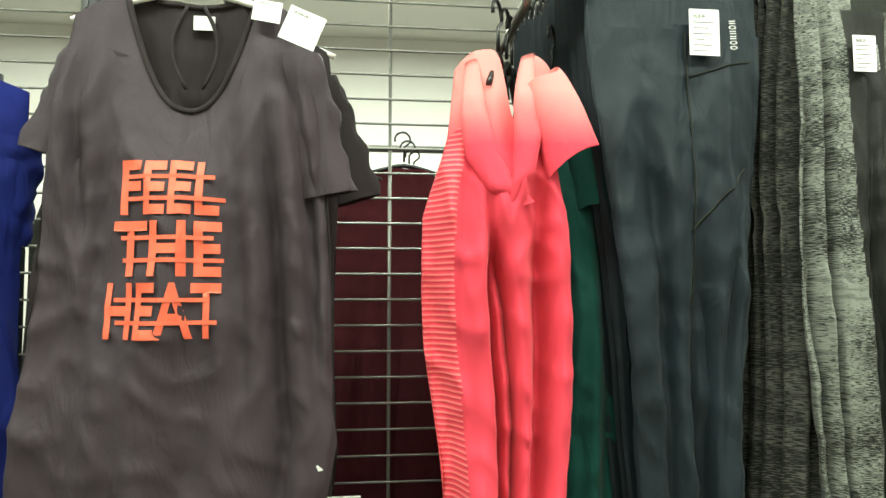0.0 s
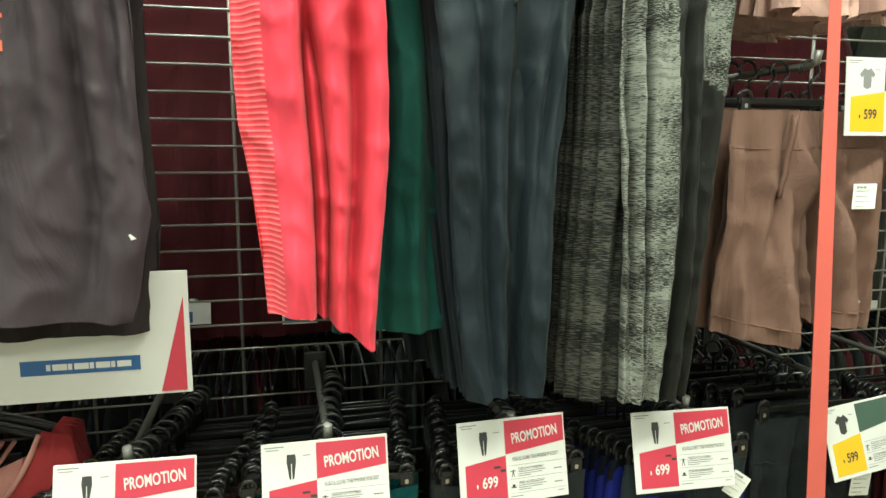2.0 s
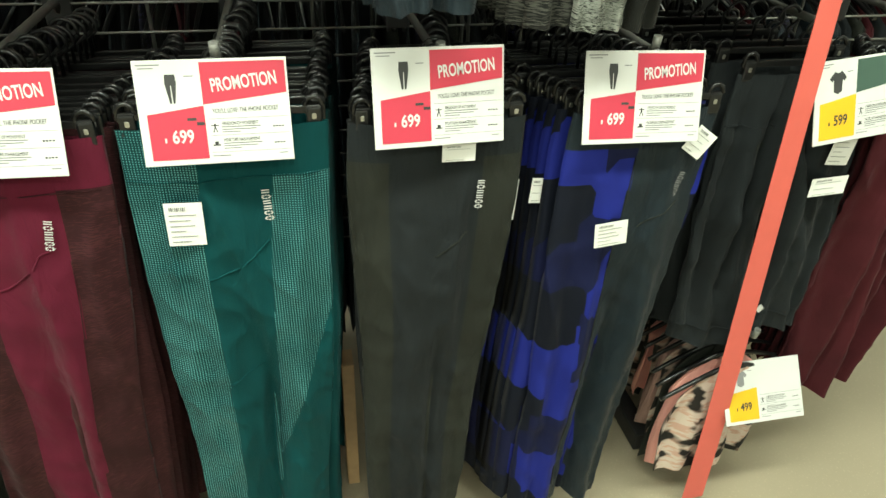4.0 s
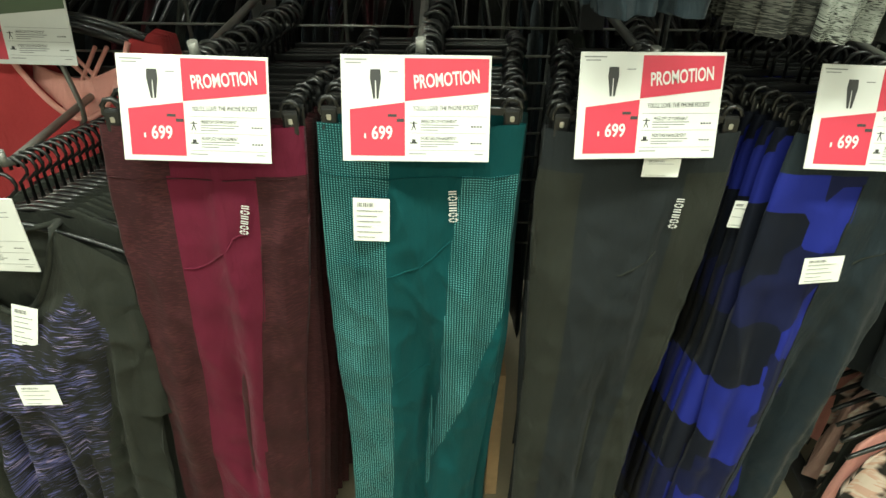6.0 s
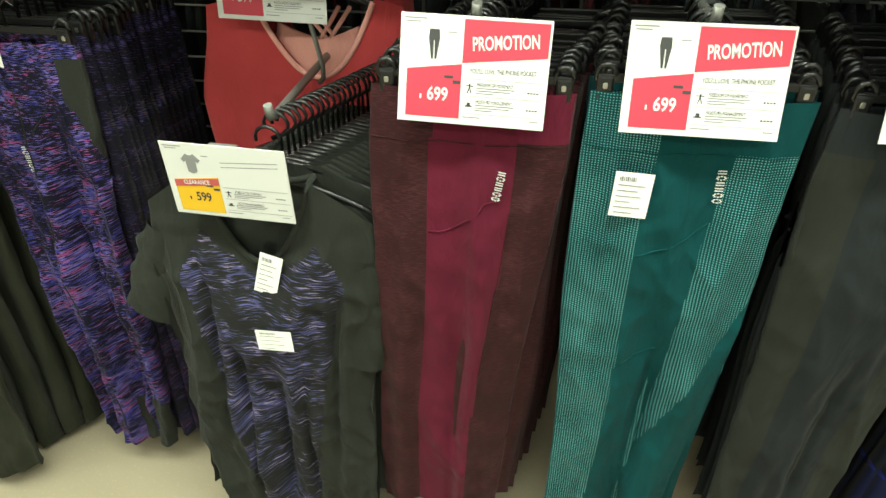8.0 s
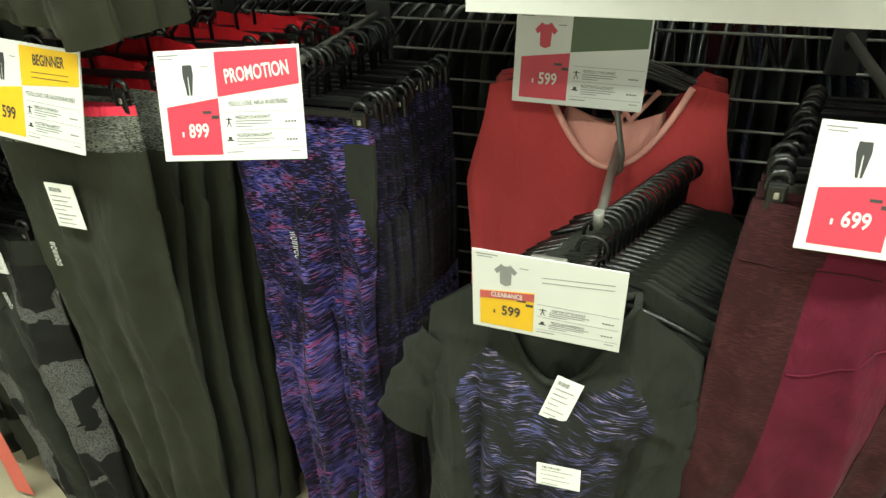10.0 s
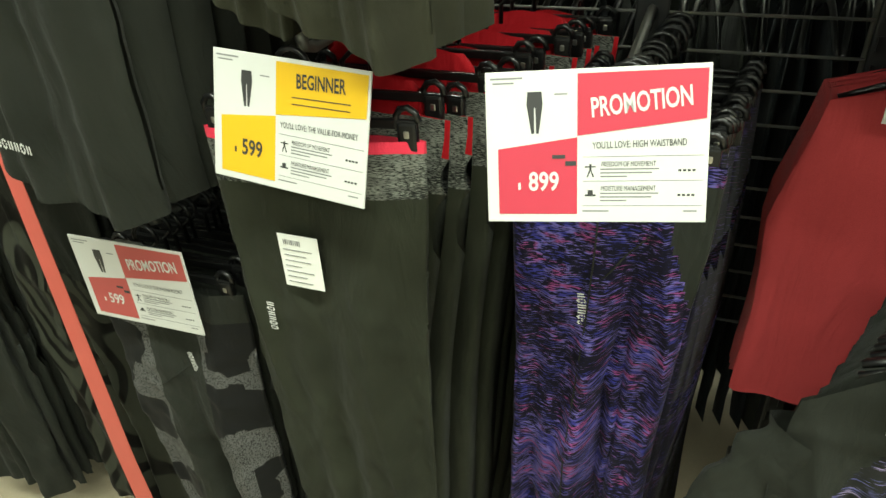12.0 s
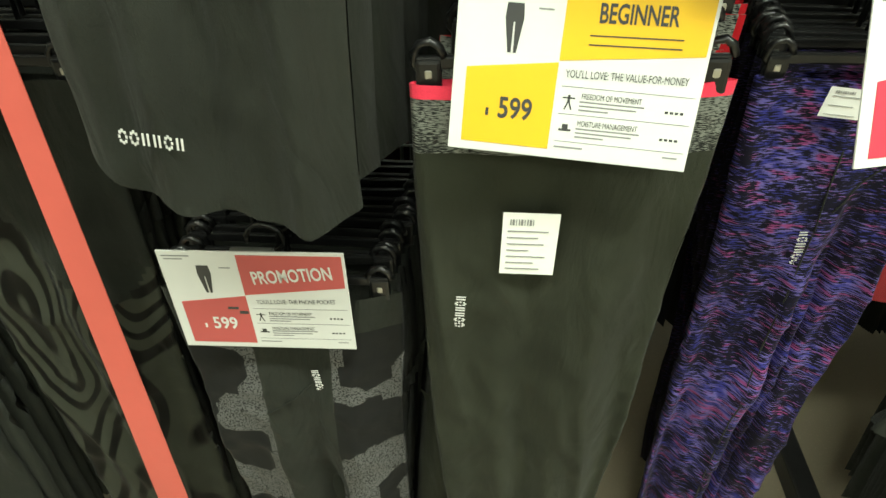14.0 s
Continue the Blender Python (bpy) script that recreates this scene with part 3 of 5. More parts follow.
# ---- wire grid on uprights ----
def grid_panel(x0, x1, z0, z1):
    g = thing("wire_grid", pose(0, BACK, 0), "grey steel wire grid wall of the rack", "grid panel", "wire grids", )
    w = tube(bmesh.new(), [(x0, 0, 0), (x1, 0, 0)], 0.0028, 6)
    wire = mesh_of("wire", w, M["steel"])
    z = z0
    while z <= z1:
        ob = part("wire", wire, None, g)
        ob.location.z = z
        z += 0.0568
    up = mesh_of("upright_wire", tube(bmesh.new(), [(0, 0.006, z0), (0, 0.006, z1)], 0.0042, 6), M["steel"])
    x = x0
    while x <= x1 + 0.01:
        ob = part("upright_wire", up, None, g)
        ob.location.x = x
        x += (x1 - x0) / 4
    return g


for x0, x1 in ((-2.9, -1.82), (-1.78, -0.62), (-0.58, 0.685), (0.70, 1.18), (1.22, 2.4)):
    grid_panel(x0, x1, 0.62, 2.56)
for x in (-1.80, -0.60, 1.20):
    u = thing("upright", pose(x, BACK + 0.02, 0), "black perforated steel upright of the rack", "upright", "rack uprights")
    part("post", box(bmesh.new(), (0.035, 0.05, 2.6), (0, 0, 1.3), 0.003), M["dark_steel"], u)
    part("foot", box(bmesh.new(), (0.05, 0.5, 0.06), (0, -0.05, 0.03), 0.006), M["dark_steel"], u)
    slot = mesh_of("slot", box(bmesh.new(), (0.006, 0.003, 0.022)), M["plastic"])
    for k in range(50):
        for dx in (-0.008, 0.008):
            ob = part("slot", slot, None, u)
            ob.location = (dx, -0.0262, 0.4 + k * 0.042)

# ---- lower row: leggings on arms ----
HANGERS = {}


def hanger_for(width):
    k = round(width, 2)
    if k not in HANGERS:
        HANGERS[k] = clip_hanger(k, "chrome")
    return HANGERS[k]


def leggings(x0, x1, z, y, length, b0, b1, region, label, seed, stack_mat, stack_label, n=18, pitch=0.019, band=0.0, side=0.004, drift=0.0, fold=0.0095,
             split=(0.15, 0.32, 0.03), arm=True, mid=None, tilt=0.0, arm_y=None, crumple=0.007, creases=(), waves=(1.5, 2.6, 4.3), cells=(56, 76)):
    """A front pair between x0 and x1 at the waist and b0 and b1 at the ankles, with alike pairs behind it on one arm."""
    cx, w0, w1 = (x0 + x1) / 2, x1 - x0, b1 - b0
    end = (b0 + b1) / 2 - cx
    wm = mid or (0.62 * w0 + 0.38 * w1)
    cl = Cloth(length, [(0, w0), (0.1, w0 * 1.0), (0.45, wm), (1, w1)], [(0, 0), (0.4, end * 0.45), (1, end)], fold=fold, seed=seed, split=split, crumple=crumple, creases=creases, waves=waves)
    th = thing("legging", pose(cx, y, z, 0, tilt, 0), label, "leggings", "front leggings")
    cl.build(th, region, *cells)
    h = hanger_for(w0 * 0.93)
    copy_thing(h, pose(cx, y, z + 0.018, 0, tilt, 0))
    back = Cloth(length, [(0, w0), (0.1, w0), (0.45, wm * 1.0), (1, w1)], [(0, 0), (0.4, end * 0.4 + drift * 0.4), (1, end + drift)],
                 thick=((0, 0.006), (1, 0.012)), fold=fold * 1.1, seed=seed + 7, split=None, crumple=0.006)
    band_me, leg_me = back.plain_mesh("waistband", stack_mat, 16, 2, 0.0, 0.08), back.plain_mesh("leg", stack_mat, 16, 18, 0.08, 1.0)
    rng = random.Random(seed)
    for i in range(1, n):
        yy = y + 0.012 + i * pitch
        if yy > BACK - 0.03:
            break
        dx = side * i + rng.uniform(-0.006, 0.006)
        zz = z + rng.uniform(-0.006, 0.006)
        copy_thing(h, pose(cx + dx, yy, zz + 0.018, 0, rng.uniform(-1, 1), rng.uniform(-2, 2)))
        g = thing("legging", pose(cx + dx, yy, zz, 0, rng.uniform(-0.7, 0.7), rng.uniform(-2, 2)), stack_label, "leggings", "leggings hanging behind on the arms")
        part("waistband", band_me, None, g)
        part("leg", leg_me, None, g)
    if arm:
        display_arm(cx, z + 0.089, arm_y or y + 0.02)
    return th, cl


TOP = 1.105


def maroon_region(s, v, front):
    if v < 0.075:
        return ("waistband", "maroon") if s > -0.35 else ("waistband_side", "maroon_side")
    if front and -0.36 < s < 0.52 - 0.12 * v:
        return ("front_panel", "maroon")
    return ("side_panel", "maroon_side") if s < 0 else ("rear_panel", "maroon_side")


th, cl = leggings(-0.257, 0.045, TOP, 1.07, 0.98, -0.285, -0.04, maroon_region, "maroon sports leggings with heather side panels and phone pocket", 11,
                  "maroon_side", "maroon sports leggings hanging behind the front pair", side=0.005, drift=0.03)
seam(th, cl, [(-0.36 + 0.065 * i, 0.245 + 0.012 * math.sin(i * 0.5) - 0.0042 * i - (0.012 if i > 8 else 0)) for i in range(12)], 0.0016, "maroon", "pocket_edge")
seam(th, cl, [(-0.97 + 0.17 * i, 0.083) for i in range(12)], 0.001, "maroon_side", "waistband_seam")
seam(th, cl, [(0.52 - 0.12 * v, v) for v in [0.2 + 0.03 * i for i in range(14)]], 0.001, "maroon_side")
side_logo(th, cl, 0.36, 0.15, 0.055, 10)


def teal_region(s, v, front):
    if v < 0.08:
        return ("waistband_side", "teal_dots") if s < -0.3 else ("waistband", "teal")
    if front and -0.30 - 0.05 * v < s < 0.48 - 0.55 * v + 0.3 * v * v:
        return ("front_panel", "teal")
    if front and s > 1.0 - 1.9 * (v - 0.34):
        return ("calf_panel", "teal")
    return ("side_panel", "teal_dots") if s < 0 else ("rear_panel", "teal_dots")


th, cl = leggings(0.056, 0.37, TOP + 0.008, 1.07, 0.98, 0.075, 0.315, teal_region, "teal sports leggings with silvery dotted side panels", 23,
                  "teal", "teal sports leggings hanging behind the front pair", side=0.002, drift=0.02, cells=(120, 120))
seam(th, cl, [(-0.30 + 0.06 * i, 0.262 - 0.0005 * i * i) for i in range(12)], 0.0015, "teal", "pocket_edge")
seam(th, cl, [(-0.97 + 0.17 * i, 0.085) for i in range(12)], 0.0012, "teal", "waistband_seam")
seam(th, cl, [(-0.32 + 0.06 * i, 0.50 - 0.003 * i) for i in range(9)], 0.001, "teal")
side_logo(th, cl, 0.36, 0.135, 0.058, -3)
paper_tag(th, cl, -0.46, 0.152, 0.056, 0.076, 2)

th, cl = leggings(0.398, 0.690, TOP, 1.07, 0.98, 0.41, 0.60, lambda s, v, f: ("waistband", "charcoal") if v < 0.07 else (("front_panel", "charcoal") if abs(s) < 0.55 and f else ("side_panel", "black")),
                  "dark charcoal sports leggings with a phone pocket", 31, "charcoal", "dark charcoal leggings hanging behind the front pair", side=0.003)
seam(th, cl, [(0.0 + 0.05 * i, 0.255 - 0.006 * i if i > 1 else 0.25 + 0.0) for i in range(9)], 0.0013, "black", "pocket_edge")
side_logo(th, cl, 0.52, 0.135, 0.056, 4)
paper_tag(th, cl, 0.22, 0.05, 0.055, 0.03, 0, bars=2)


def blue_region(s, v, front):
    if v < 0.07:
        return ("waistband", "navy")
    if front and s > -0.05 - 0.1 * v:
        return ("front_panel", "navy")
    return ("side_panel", "camo_blue")


th, cl = leggings(0.765, 1.045, TOP, 1.07, 0.98, 0.74, 0.95, blue_region, "navy leggings with royal blue camouflage side panels", 41,
                  "camo_blue", "blue camouflage leggings hanging behind the front pair", side=-0.011, drift=-0.03)
paper_tag(th, cl, -1.16, 0.16, 0.026, 0.05, 4, proud=-0.03, bars=3)
paper_tag(th, cl, -1.48, 0.19, 0.030, 0.085, 3, proud=-0.05, bars=4)
side_logo(th, cl, 0.62, 0.14, 0.05, 14, material="ink_grey")
paper_tag(th, cl, -0.25, 0.22, 0.062, 0.05, -6, bars=5)
paper_tag(th, cl, 0.75, 0.06, 0.045, 0.05, 35, bars=4)
seam(th, cl, [(0.2 + 0.06 * i, 0.225 - 0.006 * i) for i in range(9)], 0.0013, "black", "pocket_edge")
seam(th, cl, [(-0.05 - 0.1 * v, v) for v in [0.08 + 0.05 * i for i in range(18)]], 0.0012, "black")


def purple_region(s, v, front):
    if s > 0.62 and 0.02 < v < 0.10 + 0.3 * (s - 0.62):
        return ("side_panel", "black")
    if front and s > 0.1 and v > 0.86:
        return ("calf_panel", "black")
    return ("waistband", "purple") if v < 0.07 else ("leg", "purple")


# pairs behind take the dye copy with shade painted in
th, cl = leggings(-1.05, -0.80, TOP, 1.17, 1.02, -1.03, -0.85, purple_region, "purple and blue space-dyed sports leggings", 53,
                  "purple_shaded", "purple space-dyed leggings hanging behind the front pair", side=0.004, drift=0.04, n=14, arm_y=1.06, crumple=0.012, fold=0.013, split=(0.3, 0.1, 0.04))
side_logo(th, cl, -0.18, 0.21, 0.055, -4)
paper_tag(th, cl, -0.25, 0.02, 0.05, 0.035, 6, bars=3)
seam(th, cl, [(-0.1 - 0.1 * v, v) for v in [0.08 + 0.05 * i for i in range(18)]], 0.0012, "black")
seam(th, cl, [(0.0 + 0.05 * i, 0.16 - 0.008 * i) for i in range(9)], 0.0012, "black", "pocket_edge")


def beginner_region(s, v, front):
    if v < 0.014:
        return ("elastic_edge", "pink")
    if v < 0.060:
        return ("waistband", "heather")
    return ("leg", "olive_black")


def banded_stack(x, y, z, w, length, n, b, seed):
    """Black leggings with a red and grey waistband, one behind another."""
    rng = random.Random(seed)
    cl2 = Cloth(length, [(0, w), (0.1, w), (0.5, w * 0.9), (1, w * 0.78)], [(0, 0), (1, b)], thick=((0, 0.007), (1, 0.016)), fold=0.012, seed=seed, crumple=0.006)
    first = thing("legging", pose(0, 0, -50), "black leggings with bright red waistband folded over the hanger", "leggings", "black leggings with red bands")
    cl2.build(first, lambda s, v, f: ("lining", "red_band") if v < 0.05 and not f else (("elastic_edge", "pink") if v < 0.02 else (("waistband", "heather") if v < 0.07 else ("leg", "olive_black"))), 12, 22)
    h = hanger_for(w * 0.93)
    for i in range(1, n):
        yy = y + 0.02 + 0.043 * i
        dx = 0.006 + 0.015 * i + rng.uniform(-0.008, 0.008)
        zz = z + rng.uniform(-0.008, 0.01)
        copy_thing(first, pose(x + dx, yy, zz, 0, rng.uniform(-1.5, 1.5), rng.uniform(-4, 4)))
        copy_thing(h, pose(x + dx, yy, zz + 0.018, 0, 0, rng.uniform(-3, 3)))
        # the folded-over lining stands up behind the bar
        fl = new("waistband_fold", FOLD)
        fl.matrix_basis = pose(x + dx + rng.uniform(-0.012, 0.012), yy + 0.011, zz + rng.uniform(0.02, 0.05), rng.uniform(-8, 2), rng.uniform(-2, 2), rng.uniform(-4, 4))
        tagged(fl, "bright red inner waistband standing above a hanger", "waistband", "red waistbands")
    for o in (*first.children_recursive, first):
        bpy.data.objects.remove(o)


fold_cloth = Cloth(0.075, [(0, 0.19), (1, 0.24)], thick=((0, 0.002), (1, 0.006)), fold=0.004, seed=5, top=lambda s: 0.004 * math.sin(5 * s))
FOLD = fold_cloth.plain_mesh("waistband_fold", "red_band", 14, 4)
th, cl = leggings(-1.420, -1.120, 1.155, 1.04, 1.10, -1.385, -1.20, beginner_region, "black sports leggings with grey waistband and neon pink edge", 61, "olive_black", "black leggings", n=1, split=(0.5, 0.4, 0.012), tilt=-1.5)
paper_tag(th, cl, -0.17, 0.157, 0.058, 0.082, 2, bars=7)
side_logo(th, cl, -0.68, 0.255, 0.052, 4)
banded_stack(-1.268, 1.05, 1.155, 0.272, 1.125, 11, -0.07, 67)


def camo_region(s, v, front):
    if v < 0.06:
        return ("waistband", "black")
    if front and -0.35 < s < 0.35:
        return ("front_panel", "black")
    return ("side_panel", "camo_grey") if s < 0 else ("rear_panel", "camo_grey")


th, cl = leggings(-1.735, -1.44, 0.87, 1.05, 0.80, -1.67, -1.46, camo_region, "black leggings with grey camouflage side panels", 71, "black", "black leggings hanging behind the front pair", n=14, side=0.003)
side_logo(th, cl, 0.2, 0.18, 0.042, -6)
seam(th, cl, [(-0.35 + 0.065 * i, 0.26 - 0.009 * i) for i in range(9)], 0.0012, "black", "pocket_edge")

th, cl = leggings(-2.06, -1.79, 1.10, 1.14, 1.0, -2.03, -1.80, lambda s, v, f: ("waistband", "black") if v < 0.08 else (("upper_leg", "black") if v < 0.25 + 0.08 * math.sin(3 * s) else ("leg", "contour")),
                  "black leggings with a tonal contour-line print", 81, "black", "black leggings hanging behind the front pair", n=14)
th, cl = leggings(-2.40, -2.12, 1.10, 1.09, 1.0, -2.38, -2.14, lambda s, v, f: ("waistband", "black") if v < 0.08 else ("leg", "black"), "plain black leggings on an arm", 86, "black", "black leggings hanging behind the front pair", n=14)
th, cl = leggings(1.47, 1.75, 1.10, 1.15, 0.80, 1.46, 1.67, lambda s, v, f: ("waistband", "wine") if v < 0.07 else ("leg", "wine"), "dark wine leggings with soft folds", 91, "wine", "dark wine leggings hanging behind", n=10, fold=0.014)
paper_tag(th, cl, 0.5, 0.22, 0.06, 0.03, 0, bars=3)


# ---- tops ----
def top_garment(m, label, width, length, chest, hem, neck_w, neck_d, body_region, sleeve_mat, seed, sleeve=(0.16, 0.2), sleeve_r=0.075, collar="black", slope=0.045, thick=0.045, name="t_shirt",
                fold=0.008, back_neck=0.02, right_sleeve=None, sleeves=True, armhole=0.16, crumple=0.008, creases=(), shift=((0, 0), (1, 0)), taper=None, bottom=None, cells=(64, 80), rim_r=0.0045):
    """A short-sleeved top on a hanger: body, sleeves and collar. Local z is 0 at the neck's side points."""
    def front_top(s):
        a = abs(s) * 0.5 * width
        if a < neck_w / 2:
            return -neck_d * (1 - (a / (neck_w / 2)) ** 2.2)
        return -slope * (a - neck_w / 2) / (width / 2 - neck_w / 2)

    def rear_top(s):
        a = abs(s) * 0.5 * width
        if a < neck_w / 2:
            return -back_neck * (1 - (a / (neck_w / 2)) ** 2)
        return -slope * (a - neck_w / 2) / (width / 2 - neck_w / 2)
    cl = Cloth(length, taper or [(0, width), (armhole, chest), (0.5, (chest + hem) / 2 - 0.01), (1, hem)], shift, thick=((0, 0.012), (0.2, thick), (1, thick * 0.9)), fold=fold, seed=seed, top=front_top, back_top=rear_top,
               bottom=bottom, crumple=crumple, creases=creases)
    th = thing(name, m, label, "t-shirt", "tops on display")
    cl.build(th, body_region, *cells)
    if sleeves:
        for sx in (-1, 1):
            dx, dz = right_sleeve if sx > 0 and right_sleeve else sleeve
            verts, faces, n, rings = [], [], 30, 20
            for j in range(rings + 1):
                t = j / rings
                c = Vector((sx * (width / 2 - 0.045 + (dx + 0.025) * t), 0.004, -slope - sleeve_r * 0.92 - dz * t * (0.75 + 0.25 * t)))
                r = sleeve_r * (1.0 - 0.12 * t)
                across = Vector((sx * dz, 0, dx)).normalized()
                for k in range(n):
                    a = 2 * math.pi * k / n
                    w = 1 + 0.22 * noise.noise(Vector((2.2 * math.cos(a) + 3 * t, 2.2 * math.sin(a), 5 * t + seed + sx)))
                    verts.append(c + across * math.cos(a) * r * w + Vector((0, math.sin(a) * r * 0.45 * w, 0)))
            for j in range(rings):
                for k in range(n):
                    q = (j * n + k, j * n + (k + 1) % n, (j + 1) * n + (k + 1) % n, (j + 1) * n + k)
                    faces.append(q if sx < 0 else q[::-1])
            part("sleeve", sheet("sleeve", verts, faces, M[sleeve_mat]), None, th)
    rim = [cl.at(s, 0.0) + Vector((0, -0.001, 0)) for s in [(-1 + 2 * i / 24) * neck_w / width for i in range(25)]]
    rim += [cl.at(s, 0.0, False) for s in [(1 - 2 * i / 24) * neck_w / width for i in range(25)]]
    part("collar", tube(bmesh.new(), rim, rim_r, 6), M[collar], th)
    return th, cl


# slate tee with a printed slogan
tee_m = pose(-0.262, 1.05, 2.285)
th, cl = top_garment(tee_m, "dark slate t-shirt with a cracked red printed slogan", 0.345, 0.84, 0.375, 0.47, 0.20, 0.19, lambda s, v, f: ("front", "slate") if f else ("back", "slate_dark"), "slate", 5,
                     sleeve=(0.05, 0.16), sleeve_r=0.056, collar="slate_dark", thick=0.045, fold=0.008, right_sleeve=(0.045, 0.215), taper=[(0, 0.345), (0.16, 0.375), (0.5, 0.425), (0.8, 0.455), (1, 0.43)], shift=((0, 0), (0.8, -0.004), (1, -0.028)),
                     bottom=lambda s: 0.012 - 0.016 * s, crumple=0.009, creases=((0.55, 0.2, 0.72, 0.98, 0.06, 0.022), (0.32, 0.1, 0.42, 0.8, 0.07, 0.014), (0.80, 0.1, 0.9, 0.7, 0.05, 0.02), (-0.55, 0.05, -0.62, 0.9, 0.08, 0.012), (-0.85, 0.15, -0.72, 0.5, 0.05, 0.012)))
for word, z, w, dx in (("FEEL", -0.314, 0.66, -0.020), ("THE", -0.402, 0.76, -0.020), ("HEAT", -0.490, 0.60, -0.026)):
    # the print lies on the folds of the cloth
    bm = bmesh.new()
    bm.from_mesh(LETTERS[word])
    for k in range(-14, 15):
        bmesh.ops.bisect_plane(bm, geom=bm.verts[:] + bm.edges[:] + bm.faces[:], plane_co=(k * 0.1, 0, 0), plane_no=(1, 0, 0))
    for k in range(-4, 5):
        bmesh.ops.bisect_plane(bm, geom=bm.verts[:] + bm.edges[:] + bm.faces[:], plane_co=(0, k * 0.1, 0), plane_no=(0, 1, 0))
    for vert in bm.verts:
        px, pz = dx + vert.co.x * 0.109 * w, z + vert.co.y * 0.109
        vert.co = (px, cl.on(px, pz).y - 0.0032, pz)
    part("lettering", bm, M["print_red"], th, "cracked red lettering")
    for lx, dz, wd in ((0.0, 0.020, 0.13), (0.008, -0.012, 0.14)):
        bm = bmesh.new()
        rows = []
        for k in range(31):
            px = dx + lx + wd * (k / 30 - 0.5)
            rows.append([bm.verts.new((px, cl.on(px, z + dz).y - d, z + dz + e)) for e, d in ((-0.003, 0.0038), (0.003, 0.0038))])
        for a, c in zip(rows, rows[1:]):
            bm.faces.new((a[0], c[0], c[1], a[1]))
        part("print_line", bm, M["print_red"], th, "thin red line crossing the letters")
paper_tag(th, cl, 0.66, 0.035, 0.042, 0.032, 8, bars=0, proud=0.02)
paper_tag(th, cl, 0.97, 0.04, 0.055, 0.052, 22, bars=0, proud=0.06)
# rear tee is the same slate, coloured darker for the shade behind the front one
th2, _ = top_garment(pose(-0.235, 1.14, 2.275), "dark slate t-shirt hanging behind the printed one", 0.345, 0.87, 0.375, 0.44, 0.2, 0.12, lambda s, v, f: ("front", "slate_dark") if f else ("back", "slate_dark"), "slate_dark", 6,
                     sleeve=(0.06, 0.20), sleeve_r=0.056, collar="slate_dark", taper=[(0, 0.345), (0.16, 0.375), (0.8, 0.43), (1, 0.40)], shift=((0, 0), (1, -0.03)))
for sx in (-1, 1):
    part("keyhole_edge", tube(bmesh.new(), [(sx * (0.012 + 0.022 * math.sin(math.pi * t)), 0.0, -0.02 - 0.13 * t) for t in [i / 10 for i in range(11)]], 0.003, 6), M["slate_dark"], th, "dark edge of the keyhole at the nape")
part("size_label", box(bmesh.new(), (0.032, 0.001, 0.022), (0.012, 0.004, -0.045)), M["paper"], th, "white woven size label")
display_arm(-0.255, 2.36, 1.03)
part("sheen_mark", prism(bmesh.new(), [(0.195, -0.71), (0.203, -0.717), (0.192, -0.720), (0.184, -0.716)], -0.0305, -0.030), M["logo"], th, "small white mark near the hem")
wh = shirt_hanger(0.36, "white_plastic")
wh.name = "shirt_hanger"
copy_thing(wh, pose(-0.262, 1.05, 2.30))
copy_thing(wh, pose(-0.235, 1.14, 2.29))
top_garment(pose(-0.755, 1.17, 2.20), "royal blue t-shirt on a hanger", 0.40, 0.80, 0.40, 0.44, 0.18, 0.08, lambda s, v, f: ("front", "royal") if f else ("back", "royal"), "royal", 15, sleeve=(0.06, 0.17), collar="royal", right_sleeve=(-0.04, 0.17))
display_arm(-0.80, 2.27, 1.08)
copy_thing(wh, pose(-0.80, 1.10, 2.21))


# coral tops hung edge-on, bunched
def bunched(m, label, length, widths, shift, region, seed, fold, split, name="t_shirt", thick=0.05, bottom=None, top=None, crumple=0.008, creases=()):
    cl = Cloth(length, widths, shift, thick=((0, 0.02), (0.25, thick), (1, thick)), fold=fold, seed=seed, split=split, bottom=bottom, top=top, crumple=crumple, creases=creases)
    th = thing(name, m, label, "t-shirt", "tops on display")
    cl.build(th, region, 64, 90)
    return th, cl


def coral_region(s, v, front):
    if s < -0.55 - 0.1 * v and v > 0.16:
        return ("mesh_side", "coral_rib")
    return ("body", "coral")


th, cl = bunched(pose(0.205, 1.03, 2.20), "bright coral sports top bunched on its hanger", 0.775, [(0, 0.155), (0.15, 0.17), (0.32, 0.222), (0.6, 0.215), (1, 0.165)], [(0, 0.005), (0.3, -0.008), (0.6, -0.008), (1, 0.0)], coral_region, 19, 0.012, (-0.02, 0.24, 0.12),
                 bottom=lambda s: 0.02 * math.cos(2 * s + 0.6) - 0.02 * s, top=lambda s: -0.11 * math.exp(-((s - 0.12) / 0.2) ** 2) - 0.03 * s ** 4,
                 crumple=0.014, creases=((0.62, 0.28, 0.5, 1.0, 0.10, 0.022), (-0.5, 0.3, -0.55, 1.0, 0.12, 0.012)))
